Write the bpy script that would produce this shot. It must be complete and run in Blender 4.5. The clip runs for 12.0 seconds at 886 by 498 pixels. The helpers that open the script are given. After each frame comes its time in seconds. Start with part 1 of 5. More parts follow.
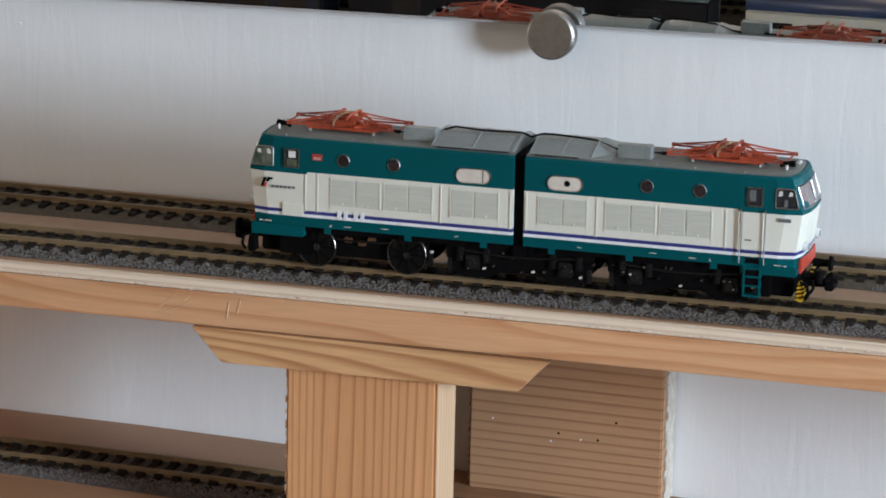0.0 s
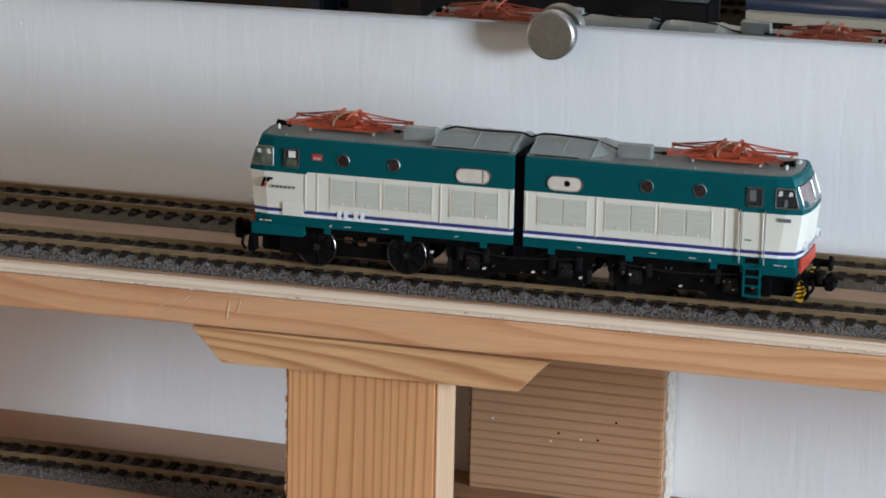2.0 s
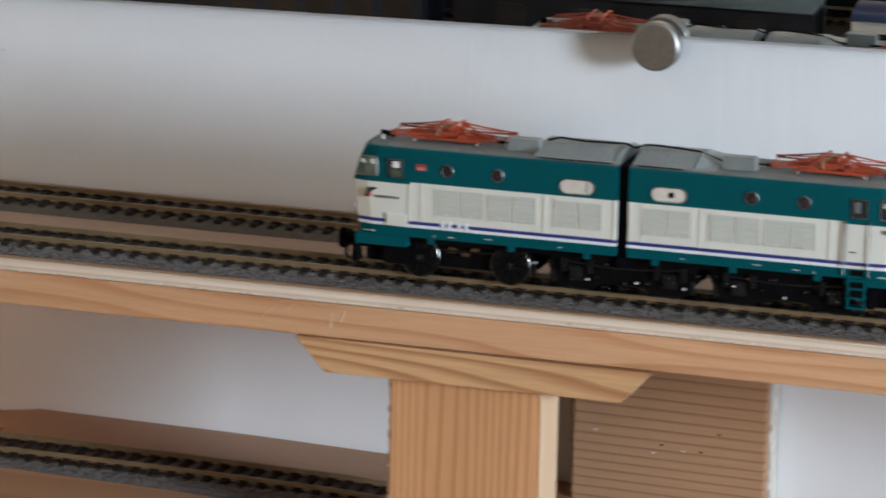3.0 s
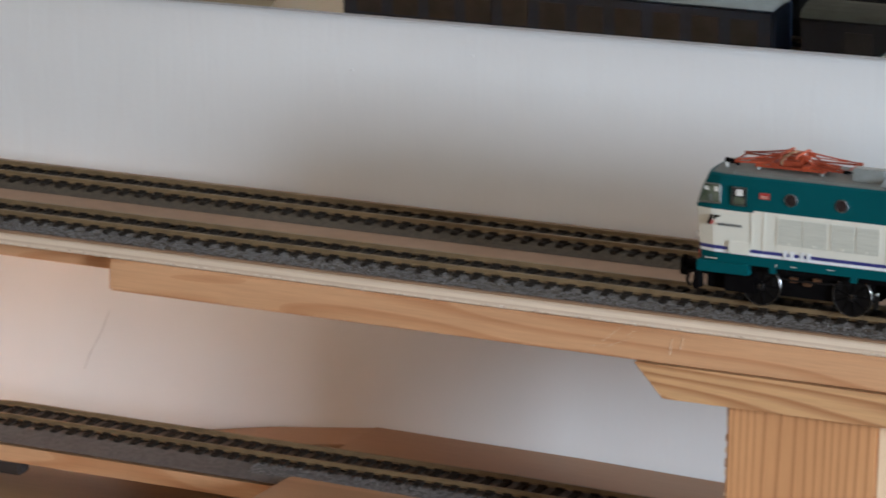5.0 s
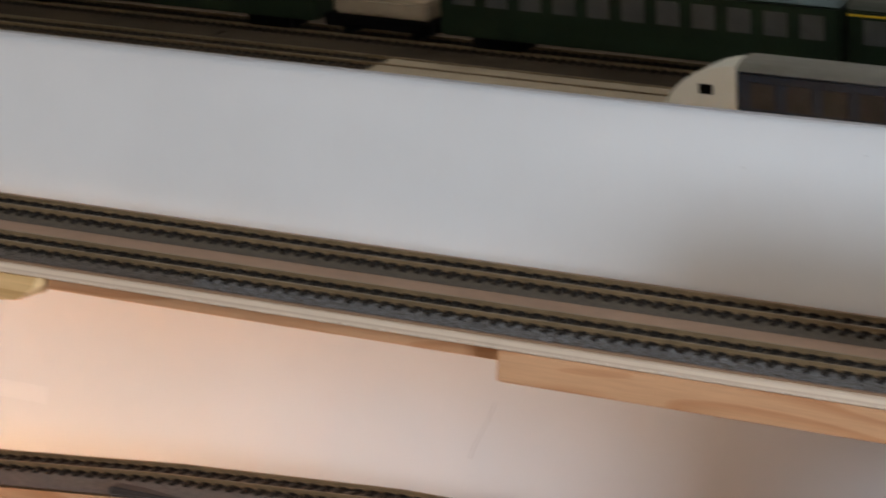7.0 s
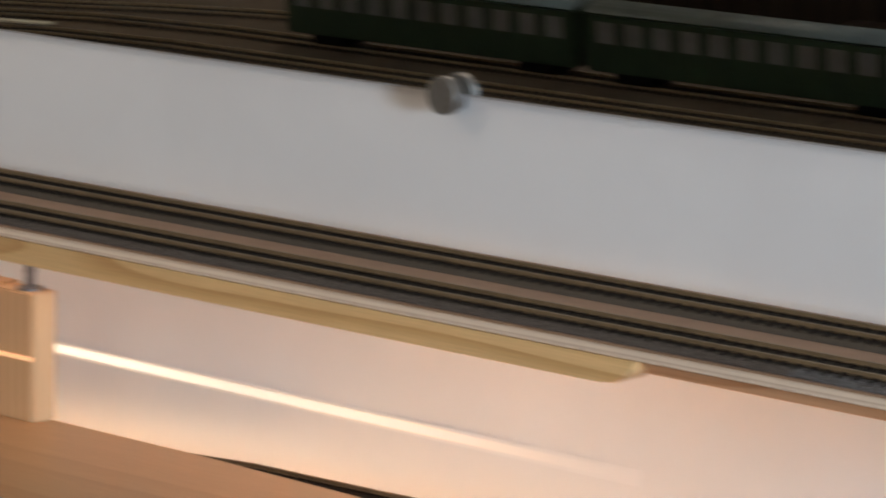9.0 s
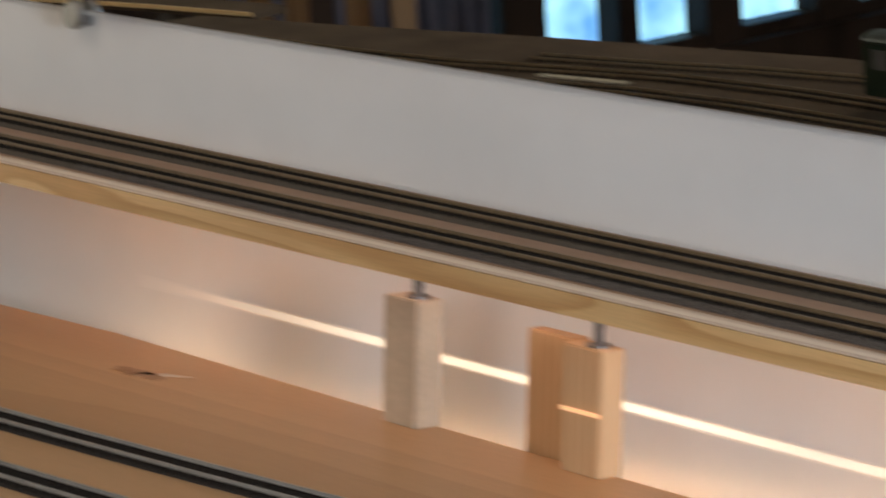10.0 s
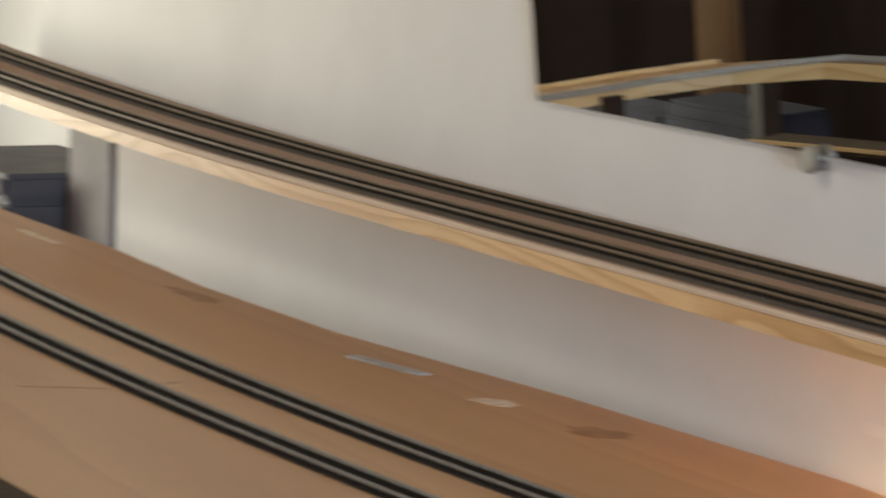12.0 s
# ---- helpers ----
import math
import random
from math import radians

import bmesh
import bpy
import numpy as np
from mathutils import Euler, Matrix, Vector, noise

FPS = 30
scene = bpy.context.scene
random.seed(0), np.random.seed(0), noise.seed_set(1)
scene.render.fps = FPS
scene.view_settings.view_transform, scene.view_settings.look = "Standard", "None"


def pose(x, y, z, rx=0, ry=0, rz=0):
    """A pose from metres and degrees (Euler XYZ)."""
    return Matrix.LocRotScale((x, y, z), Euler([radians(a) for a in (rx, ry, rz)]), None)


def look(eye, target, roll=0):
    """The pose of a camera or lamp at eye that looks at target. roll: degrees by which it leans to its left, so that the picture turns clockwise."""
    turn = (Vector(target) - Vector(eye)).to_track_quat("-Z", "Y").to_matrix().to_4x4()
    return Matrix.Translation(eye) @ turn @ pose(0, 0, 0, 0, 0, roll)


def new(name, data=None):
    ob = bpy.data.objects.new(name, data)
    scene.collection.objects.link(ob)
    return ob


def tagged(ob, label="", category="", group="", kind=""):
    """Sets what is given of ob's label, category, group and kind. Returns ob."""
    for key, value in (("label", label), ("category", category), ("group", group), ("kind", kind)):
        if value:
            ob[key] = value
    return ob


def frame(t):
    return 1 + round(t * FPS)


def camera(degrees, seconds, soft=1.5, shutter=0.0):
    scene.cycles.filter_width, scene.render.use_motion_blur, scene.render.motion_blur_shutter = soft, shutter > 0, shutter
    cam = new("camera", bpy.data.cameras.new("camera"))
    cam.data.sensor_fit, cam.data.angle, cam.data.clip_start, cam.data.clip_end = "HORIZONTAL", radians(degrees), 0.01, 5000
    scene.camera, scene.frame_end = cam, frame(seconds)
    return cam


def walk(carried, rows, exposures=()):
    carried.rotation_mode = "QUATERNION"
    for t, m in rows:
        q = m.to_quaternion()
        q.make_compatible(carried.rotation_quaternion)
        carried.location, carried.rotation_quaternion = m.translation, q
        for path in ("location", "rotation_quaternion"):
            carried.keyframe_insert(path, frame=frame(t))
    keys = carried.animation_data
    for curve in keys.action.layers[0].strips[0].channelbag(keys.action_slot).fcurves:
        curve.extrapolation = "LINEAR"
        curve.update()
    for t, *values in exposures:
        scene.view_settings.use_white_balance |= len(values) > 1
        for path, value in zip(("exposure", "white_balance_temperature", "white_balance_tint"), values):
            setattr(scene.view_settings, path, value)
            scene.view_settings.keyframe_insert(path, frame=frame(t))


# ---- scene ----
cam = camera(14.64, 12.0, soft=1.8, shutter=0.7)

EYE = (1.0653, -1.0957, 0.2932)          # tripod head; the top of the upper deck is z = 0


def aim(yaw, pitch, roll):
    """The camera on its tripod, turned to the left by yaw and down by pitch."""
    return (Matrix.Translation(EYE) @ Matrix.Rotation(radians(yaw), 4, "Z")
            @ Matrix.Rotation(radians(90 - pitch), 4, "X") @ Matrix.Rotation(radians(roll), 4, "Z"))


walk(cam, [
    (0.0, aim(16.37, 13.52, 1.25)), (2.1, aim(16.37, 13.52, 1.25)), (2.5, aim(16.96, 13.49, 1.16)),
    (3.0, aim(18.14, 13.38, 1.12)), (3.5, aim(19.82, 13.30, 1.10)), (3.7, aim(20.25, 13.26, 1.10)),
    (5.3, aim(24.55, 13.06, 1.22)), (5.5, aim(24.76, 13.05, 1.22)), (6.0, aim(25.08, 12.81, 1.18)),
    (6.5, aim(26.96, 12.10, 1.38)), (7.0, aim(30.60, 11.63, 1.22)), (7.2, aim(31.25, 11.49, 1.27)),
    (8.8, aim(39.44, 10.62, 1.40)), (9.0, aim(40.76, 10.39, 1.30)), (9.2, aim(42.61, 10.24, 1.60)),
    (9.5, aim(45.65, 10.06, 1.65)), (9.8, aim(48.68, 9.76, 1.35)), (10.0, aim(50.38, 9.58, 1.20)),
    (10.5, aim(52.86, 8.89, 1.29)), (11.0, aim(55.87, 8.27, 1.37)), (11.5, aim(59.13, 7.81, 1.50)),
    (12.0, aim(62.63, 7.51, 1.90)),
], exposures=[(0.0, 0.0), (3.7, 0.02), (5.5, 0.09), (7.0, 0.08), (8.8, -0.04), (10.0, 0.0), (11.0, 0.08), (12.0, 0.17)])

# ---- world and lights ----
world = bpy.data.worlds.new("world")
scene.world = world
world.use_nodes = True
wn = world.node_tree
sky = wn.nodes.new("ShaderNodeTexSky")
sky.sky_type, sky.sun_disc = "NISHITA", False
sky.sun_elevation, sky.sun_rotation = radians(35), radians(40)
wn.nodes["Background"].inputs["Strength"].default_value = 0.06
wn.links.new(sky.outputs[0], wn.nodes["Background"].inputs["Color"])


def area_lamp(name, eye, target, width, height, watts, colour):
    d = bpy.data.lights.new(name, "AREA")
    d.shape, d.size, d.size_y, d.energy, d.color = "RECTANGLE", width, height, watts, colour
    ob = new(name, d)
    ob.matrix_world = look(eye, target)
    return tagged(ob, kind="structure")


# window daylight, the warm lamp tucked under the lower board, and added fill lamps
area_lamp("daylight_and_fill", (2.62, -0.86, 0.27), (0.6, 0.1, 0.0), 0.36, 0.42, 55, (0.70, 0.84, 1.0))
area_lamp("daylight_and_fill", (-2.90, -0.46, 0.03), (-1.6, -0.60, -0.05), 0.58, 0.62, 14, (1.0, 0.96, 0.79))
# warm front fill, added in an opening that is never seen
area_lamp("daylight_and_fill", (0.20, -3.52, 0.58), (0.1, 0.0, -0.05), 1.5, 0.95, 10.8, (1.0, 0.74, 0.54))
# added warm fill from above with no lamp known, lifts the horizontal boards
area_lamp("overhead_fill", (-0.9, -1.5, 1.25), (-0.9, -1.2, 0.0), 0.7, 0.7, 6.8, (1.0, 0.84, 0.68))
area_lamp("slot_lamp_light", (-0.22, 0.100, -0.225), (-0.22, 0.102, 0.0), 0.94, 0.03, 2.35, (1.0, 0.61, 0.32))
# unseen warm fill below the deck, added to brighten the lower wall
area_lamp("under_deck_fill", (-0.07, 0.050, -0.0125), (-0.07, 0.105, -0.095), 1.08, 0.02, 0.235, (1.0, 0.77, 0.64))

# ---- materials ----


def ramp(nt, a, b, lo, hi):
    r = nt.nodes.new("ShaderNodeValToRGB")
    r.color_ramp.elements[0].position, r.color_ramp.elements[1].position = lo, hi
    r.color_ramp.elements[0].color, r.color_ramp.elements[1].color = (*a, 1), (*b, 1)
    return r


def base_mat(name, colour, rough=0.5, metal=0.0, coat=0.0):
    m = bpy.data.materials.new(name)
    m.use_nodes = True
    b = m.node_tree.nodes["Principled BSDF"]
    b.inputs["Base Color"].default_value = (*colour, 1)
    b.inputs["Roughness"].default_value, b.inputs["Metallic"].default_value = rough, metal
    b.inputs["Coat Weight"].default_value = coat
    return m, m.node_tree, b


def coords(nt, scale=(1, 1, 1), turn=(0, 0, 0)):
    g, mp = nt.nodes.new("ShaderNodeNewGeometry"), nt.nodes.new("ShaderNodeMapping")
    mp.inputs["Scale"].default_value = scale
    mp.inputs["Rotation"].default_value = turn
    nt.links.new(g.outputs["Position"], mp.inputs["Vector"])
    return mp.outputs["Vector"]


def noise_node(nt, vec, scale, detail=4, rough=0.55, dist=0.0):
    n = nt.nodes.new("ShaderNodeTexNoise")
    n.inputs["Scale"].default_value, n.inputs["Detail"].default_value = scale, detail
    n.inputs["Roughness"].default_value, n.inputs["Distortion"].default_value = rough, dist
    nt.links.new(vec, n.inputs["Vector"])
    return n.outputs["Fac"]


def mixc(nt, fac, a, b, mode="MIX"):
    mx = nt.nodes.new("ShaderNodeMix")
    mx.data_type, mx.blend_type = "RGBA", mode
    for sock, v in ((mx.inputs[0], fac), (mx.inputs[6], a), (mx.inputs[7], b)):
        if isinstance(v, (int, float)):
            sock.default_value = v
        elif isinstance(v, tuple):
            sock.default_value = (*v, 1)
        else:
            nt.links.new(v, sock)
    return mx.outputs[2]


def bump(nt, b, height, strength, dist):
    n = nt.nodes.new("ShaderNodeBump")
    n.inputs["Strength"].default_value, n.inputs["Distance"].default_value = strength, dist
    nt.links.new(height, n.inputs["Height"])
    nt.links.new(n.outputs["Normal"], b.inputs["Normal"])


def mottled(name, c1, c2, scale, rough=0.5, metal=0.0, coat=0.0, bump_d=0.0, fine=None, squash=(1, 1, 1), grain=0.86):
    """A surface of two near tones in soft patches, with fine grain."""
    m, nt, b = base_mat(name, c1, rough, metal, coat)
    v = coords(nt, squash)
    n = noise_node(nt, v, scale, 6)
    r = ramp(nt, c1, c2, 0.35, 0.68)
    nt.links.new(n, r.inputs["Fac"])
    f = noise_node(nt, v, fine or scale * 9, 3)
    fr = ramp(nt, (grain, grain, grain), (1, 1, 1), 0.3, 0.7)
    nt.links.new(f, fr.inputs["Fac"])
    nt.links.new(mixc(nt, 1.0, r.outputs[0], fr.outputs[0], "MULTIPLY"), b.inputs["Base Color"])
    rr = nt.nodes.new("ShaderNodeMapRange")
    rr.inputs["To Min"].default_value, rr.inputs["To Max"].default_value = rough * 0.85, min(1, rough * 1.15)
    nt.links.new(n, rr.inputs["Value"])
    nt.links.new(rr.outputs["Result"], b.inputs["Roughness"])
    if bump_d:
        bump(nt, b, f, 0.6, bump_d)
    return m


def timber(name, light, dark, along="X", across="Z", rings=60.0, swirl=4.0, scale=26.0, rough=0.5, phase=0.0, lo=0.55, hi=0.93, tilt=0.0, stretch=0.06):
    """Planed softwood: growth rings as thin late-wood lines that follow a slow swirl, with fibres and drifting tone."""
    m, nt, b = base_mat(name, light, rough)
    sq = tuple(stretch if k == along else 1.0 for k in "XYZ")
    mp = nt.nodes.new("ShaderNodeMapping")
    mp.inputs["Location"].default_value = (phase, phase * 0.7, phase * 1.3)
    nt.links.new(coords(nt, sq), mp.inputs["Vector"])
    v = mp.outputs["Vector"]
    sep = nt.nodes.new("ShaderNodeSeparateXYZ")
    nt.links.new(coords(nt), sep.inputs[0])

    def calc(op, x, y):
        n = nt.nodes.new("ShaderNodeMath")
        n.operation = op
        for s, w in zip(n.inputs, (x, y)):
            if isinstance(w, (int, float)):
                s.default_value = w
            else:
                nt.links.new(w, s)
        return n.outputs[0]
    lin = calc("MULTIPLY", sep.outputs[across], rings)
    lin = calc("ADD", lin, calc("MULTIPLY", sep.outputs[along], tilt))
    h = calc("ADD", lin, calc("MULTIPLY", noise_node(nt, v, scale, 1.5, 0.45), swirl))
    fr = calc("FRACT", h, 0.0)
    r = ramp(nt, light, dark, lo, hi)
    e = r.color_ramp.elements.new(1.0)
    e.color = (*[(p + q) / 2 for p, q in zip(light, dark)], 1)
    nt.links.new(fr, r.inputs["Fac"])
    slow = ramp(nt, (0.84, 0.80, 0.76), (1.05, 1.04, 1.02), 0.3, 0.7)
    nt.links.new(noise_node(nt, v, scale * 0.8, 3), slow.inputs["Fac"])
    fib = ramp(nt, (0.90, 0.89, 0.88), (1.04, 1.04, 1.04), 0.3, 0.7)
    f = noise_node(nt, coords(nt, tuple(0.04 if k == along else 1.0 for k in "XYZ")), 1100, 3, 0.7)
    nt.links.new(f, fib.inputs["Fac"])
    c = mixc(nt, 1.0, r.outputs[0], slow.outputs[0], "MULTIPLY")
    nt.links.new(mixc(nt, 1.0, c, fib.outputs[0], "MULTIPLY"), b.inputs["Base Color"])
    bump(nt, b, f, 0.3, 0.0002)
    return m


def painted_wall(name, colour):
    """Brushed white paint with runs from the brush, small nibs and faint dirt."""
    m, nt, b = base_mat(name, colour, 0.62)
    v = coords(nt, (1, 1, 0.16))
    strokes = noise_node(nt, v, 130, 3, 0.5, 0.6)
    nibs = noise_node(nt, coords(nt), 420, 3, 0.7)
    dirt = noise_node(nt, coords(nt), 7, 5)
    r = ramp(nt, tuple(c * 0.93 for c in colour), colour, 0.32, 0.6)
    nt.links.new(dirt, r.inputs["Fac"])
    nt.links.new(r.outputs[0], b.inputs["Base Color"])
    mth = nt.nodes.new("ShaderNodeMath")
    mth.operation = "MULTIPLY_ADD"
    mth.inputs[1].default_value = 0.2
    nt.links.new(nibs, mth.inputs[0])
    nt.links.new(strokes, mth.inputs[2])
    bump(nt, b, mth.outputs[0], 0.30, 0.0011)
    return m


def lit(name, colour, strength):
    m, nt, b = base_mat(name, colour, 0.5)
    b.inputs["Emission Color"].default_value = (*colour, 1)
    b.inputs["Emission Strength"].default_value = strength
    return m


WALL = painted_wall("white_wall_paint", (0.80, 0.79, 0.78))
CEIL = mottled("ceiling_paint", (0.78, 0.76, 0.72), (0.72, 0.70, 0.66), 3, 0.8)
FLOOR = timber("floor_boards", (0.16, 0.09, 0.05), (0.09, 0.05, 0.03), "X", "Y", 12, 3, 4)
PINE = timber("pine_edge_strip", (0.70, 0.405, 0.225), (0.58, 0.288, 0.14), "X", "Z", 60, 9.0, 34, 0.45, 0.0, 0.50, 0.90, 2.0, 0.13)
PINE_B = timber("pine_bracket", (0.66, 0.395, 0.20), (0.43, 0.20, 0.088), "X", "Z", 150, 7.0, 36, 0.45, 0.37, 0.42, 0.85, 9.0, 0.12)
PINE_V = timber("pine_post", (0.69, 0.365, 0.172), (0.47, 0.215, 0.09), "Z", "X", 275, 5.0, 34, 0.45, 0.0, 0.64, 0.95)
PINE_S = timber("pale_pine", (0.72, 0.52, 0.34), (0.62, 0.40, 0.23), "Z", "Y", 300, 2.0, 30, 0.5, 0.4, 0.5, 0.95)
PINE_L = timber("pale_pine_strip", (0.77, 0.53, 0.255), (0.59, 0.35, 0.14), "X", "Z", 70, 8.0, 22, 0.45, 0.21, 0.5, 0.95, 3.0, 0.12)
FIR = timber("sawn_block_face", (0.50, 0.288, 0.158), (0.35, 0.170, 0.085), "X", "Z", 265, 2.4, 24, 0.6, 0.1, 0.66, 0.93, 3.0)
PLYEDGE = timber("plywood_edge", (0.82, 0.70, 0.57), (0.64, 0.50, 0.38), "X", "Z", 420, 2.0, 24, 0.7, 0.0, 0.45, 0.9)
DECKTOP = mottled("brown_deck_board", (0.37, 0.215, 0.128), (0.32, 0.185, 0.11), 16, 0.6, bump_d=0.0002)
LOWBOARD = timber("brown_plywood_board", (0.56, 0.34, 0.172), (0.50, 0.292, 0.143), "X", "Y", 9, 6, 9, 0.42, 0.0, 0.2, 1.0)
BROWNBOARD = timber("dark_brown_plywood", (0.43, 0.245, 0.135), (0.37, 0.205, 0.108), "X", "Y", 9, 6, 9, 0.5, 0.0, 0.2, 1.0)
GOLDPINE = timber("golden_bent_pine", (0.80, 0.58, 0.29), (0.66, 0.43, 0.18), "X", "Z", 60, 3.0, 12, 0.4, 0.6, 0.5, 0.95, 1.0, 0.1)
PALEBOARD = timber("pale_plywood_board", (0.58, 0.38, 0.20), (0.50, 0.30, 0.14), "X", "Y", 12, 5, 9, 0.5, 0.3, 0.2, 1.0)
BEIGEPOST = mottled("beige_painted_batten", (0.62, 0.48, 0.335), (0.53, 0.405, 0.28), 30, 0.55)
WARMPOST = timber("spruce_batten", (0.70, 0.465, 0.26), (0.60, 0.365, 0.18), "Z", "X", 160, 1.5, 30)
CRACKM = mottled("grey_paint_flaw", (0.70, 0.68, 0.665), (0.62, 0.60, 0.59), 300, 0.7)
SCRATCH = mottled("pale_scratched_wood", (0.84, 0.68, 0.50), (0.76, 0.58, 0.40), 400, 0.7)
OLDPAINT = mottled("old_cream_paint", (0.70, 0.65, 0.57), (0.50, 0.43, 0.35), 260, 0.7, bump_d=0.0003)
PALESTREAK = mottled("pale_streak_tone", (0.46, 0.41, 0.30), (0.34, 0.29, 0.20), 60, 0.7)
KNOT = mottled("pine_knot", (0.40, 0.21, 0.085), (0.28, 0.13, 0.05), 300, 0.5)
YARDTOP = mottled("dark_yard_board", (0.10, 0.07, 0.046), (0.06, 0.042, 0.028), 12, 0.9)
YARDTOP.node_tree.nodes["Principled BSDF"].inputs["Specular IOR Level"].default_value = 0.1
RAILSHINE = mottled("worn_bright_rail", (0.47, 0.44, 0.385), (0.36, 0.335, 0.295), 120, 0.35, 0.15)
DARKBED = mottled("dark_roadbed", (0.055, 0.043, 0.037), (0.035, 0.028, 0.024), 500, 1.0)
BROWNPOST = timber("brown_room_post", (0.26, 0.16, 0.085), (0.18, 0.105, 0.055), "Z", "X", 60, 3, 20)
BAREPLATE = mottled("dull_bare_metal", (0.62, 0.63, 0.62), (0.36, 0.37, 0.37), 60, 0.4, 0.2)
TANBOARD = mottled("tan_hardboard", (0.38, 0.29, 0.19), (0.30, 0.22, 0.14), 30, 0.8)
WALLSHADE = mottled("shaded_wall_grey", (0.30, 0.27, 0.28), (0.24, 0.22, 0.23), 14, 0.6)
GREYBOX = mottled("dark_grey_box", (0.10, 0.10, 0.115), (0.075, 0.075, 0.09), 20, 0.6)
DRAWERGREY = mottled("blue_grey_plastic", (0.032, 0.033, 0.046), (0.012, 0.012, 0.018), 10, 0.9)
STAIN = mottled("dark_glue_stain", (0.44, 0.25, 0.128), (0.33, 0.18, 0.09), 60, 0.5)
SCRAPED = mottled("scraped_wood", (0.88, 0.80, 0.68), (0.66, 0.50, 0.34), 90, 0.6)
STEEL = mottled("brushed_steel", (0.34, 0.32, 0.30), (0.29, 0.27, 0.25), 400, 0.45, 1.0)
ZINC = mottled("zinc_screw", (0.35, 0.35, 0.36), (0.25, 0.25, 0.25), 300, 0.35, 1.0)
RAILTOP = mottled("rail_metal", (0.25, 0.168, 0.086), (0.175, 0.117, 0.06), 120, 0.5, 0.15)
PALETIE = mottled("pale_grey_sleeper", (0.42, 0.41, 0.39), (0.30, 0.29, 0.28), 300, 0.8)
SLEEPER = mottled("dark_brown_sleeper", (0.018, 0.0135, 0.010), (0.027, 0.020, 0.015), 300, 0.8)
SLEEPER.node_tree.nodes["Principled BSDF"].inputs["Specular IOR Level"].default_value = 0.1
BED = mottled("grey_roadbed", (0.135, 0.118, 0.110), (0.085, 0.074, 0.069), 500, 0.85, bump_d=0.0008, fine=1400)
BROWNBED = mottled("brown_roadbed", (0.105, 0.078, 0.052), (0.065, 0.048, 0.034), 500, 0.85, bump_d=0.0006, fine=1400)
DARKMETAL = mottled("dark_cast_frame", (0.009, 0.0085, 0.0085), (0.005, 0.005, 0.005), 400, 0.55)
DARKMETAL.node_tree.nodes["Principled BSDF"].inputs["Specular IOR Level"].default_value = 0.22
FLECK, _nt, _b = base_mat("frayed_wood_fleck", (0.6, 0.5, 0.4), 0.8)
_g = _nt.nodes.new("ShaderNodeNewGeometry")
_r = ramp(_nt, (0.36, 0.24, 0.16), (0.90, 0.84, 0.76), 0.10, 0.4)
_nt.links.new(_g.outputs["Random Per Island"], _r.inputs["Fac"])
_nt.links.new(_r.outputs[0], _b.inputs["Base Color"])
DARKBLOCK = mottled("dark_block_tone", (0.035, 0.026, 0.023), (0.05, 0.037, 0.032), 200, 0.9)
# wall-coloured sheet whose emission paints a soft streak of light
GLOW = lit("wall_streak_glow", (1.0, 0.76, 0.52), 1.0)
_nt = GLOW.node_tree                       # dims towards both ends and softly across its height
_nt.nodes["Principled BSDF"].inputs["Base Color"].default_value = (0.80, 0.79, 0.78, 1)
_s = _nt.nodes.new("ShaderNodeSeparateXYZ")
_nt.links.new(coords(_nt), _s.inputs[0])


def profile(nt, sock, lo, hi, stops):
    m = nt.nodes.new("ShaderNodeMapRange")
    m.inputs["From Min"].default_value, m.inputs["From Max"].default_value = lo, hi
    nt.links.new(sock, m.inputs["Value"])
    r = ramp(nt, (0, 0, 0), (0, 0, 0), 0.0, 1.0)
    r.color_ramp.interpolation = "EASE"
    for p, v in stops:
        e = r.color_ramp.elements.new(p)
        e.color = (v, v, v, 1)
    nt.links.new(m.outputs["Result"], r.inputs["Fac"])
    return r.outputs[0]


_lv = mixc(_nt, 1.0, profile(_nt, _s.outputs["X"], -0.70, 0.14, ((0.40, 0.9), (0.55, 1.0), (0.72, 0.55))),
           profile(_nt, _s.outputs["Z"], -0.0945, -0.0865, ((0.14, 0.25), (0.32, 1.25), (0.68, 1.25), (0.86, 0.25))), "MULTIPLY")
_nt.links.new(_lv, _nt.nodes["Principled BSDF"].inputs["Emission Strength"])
POSTGLOW = lit("post_streak_glow", (1.0, 0.60, 0.30), 0.55)
MIRROR, _nt, _b = base_mat("mirror_silver", (0.84, 0.855, 0.845), 0.0, 1.0)
MIRROREDGE = mottled("mirror_edge_glass", (0.50, 0.47, 0.45), (0.40, 0.38, 0.37), 60, 0.3)

GREEN = mottled("teal_green_paint", (0.0, 0.074, 0.084), (0.0, 0.068, 0.077), 40, 0.42, fine=1800, grain=0.96)
GREEN.node_tree.nodes["Principled BSDF"].inputs["Specular IOR Level"].default_value = 0.10
WHITEP = mottled("ivory_white_paint", (0.68, 0.665, 0.58), (0.665, 0.65, 0.567), 30, 0.42, fine=1800, grain=0.96)
GRILLE = mottled("pale_grey_grille", (0.545, 0.545, 0.475), (0.52, 0.52, 0.45), 300, 0.55, bump_d=0.0001, squash=(0.05, 1, 1))
PUREWHITE = mottled("white_lining", (0.78, 0.79, 0.80), (0.74, 0.75, 0.76), 60, 0.4)
BLUE = mottled("dark_blue_lining", (0.025, 0.03, 0.20), (0.03, 0.035, 0.17), 60, 0.4)
ROOFG = mottled("grey_roof_paint", (0.17, 0.172, 0.158), (0.135, 0.137, 0.125), 60, 0.55)
HOODG = mottled("light_grey_hood", (0.235, 0.25, 0.24), (0.20, 0.215, 0.205), 60, 0.45)
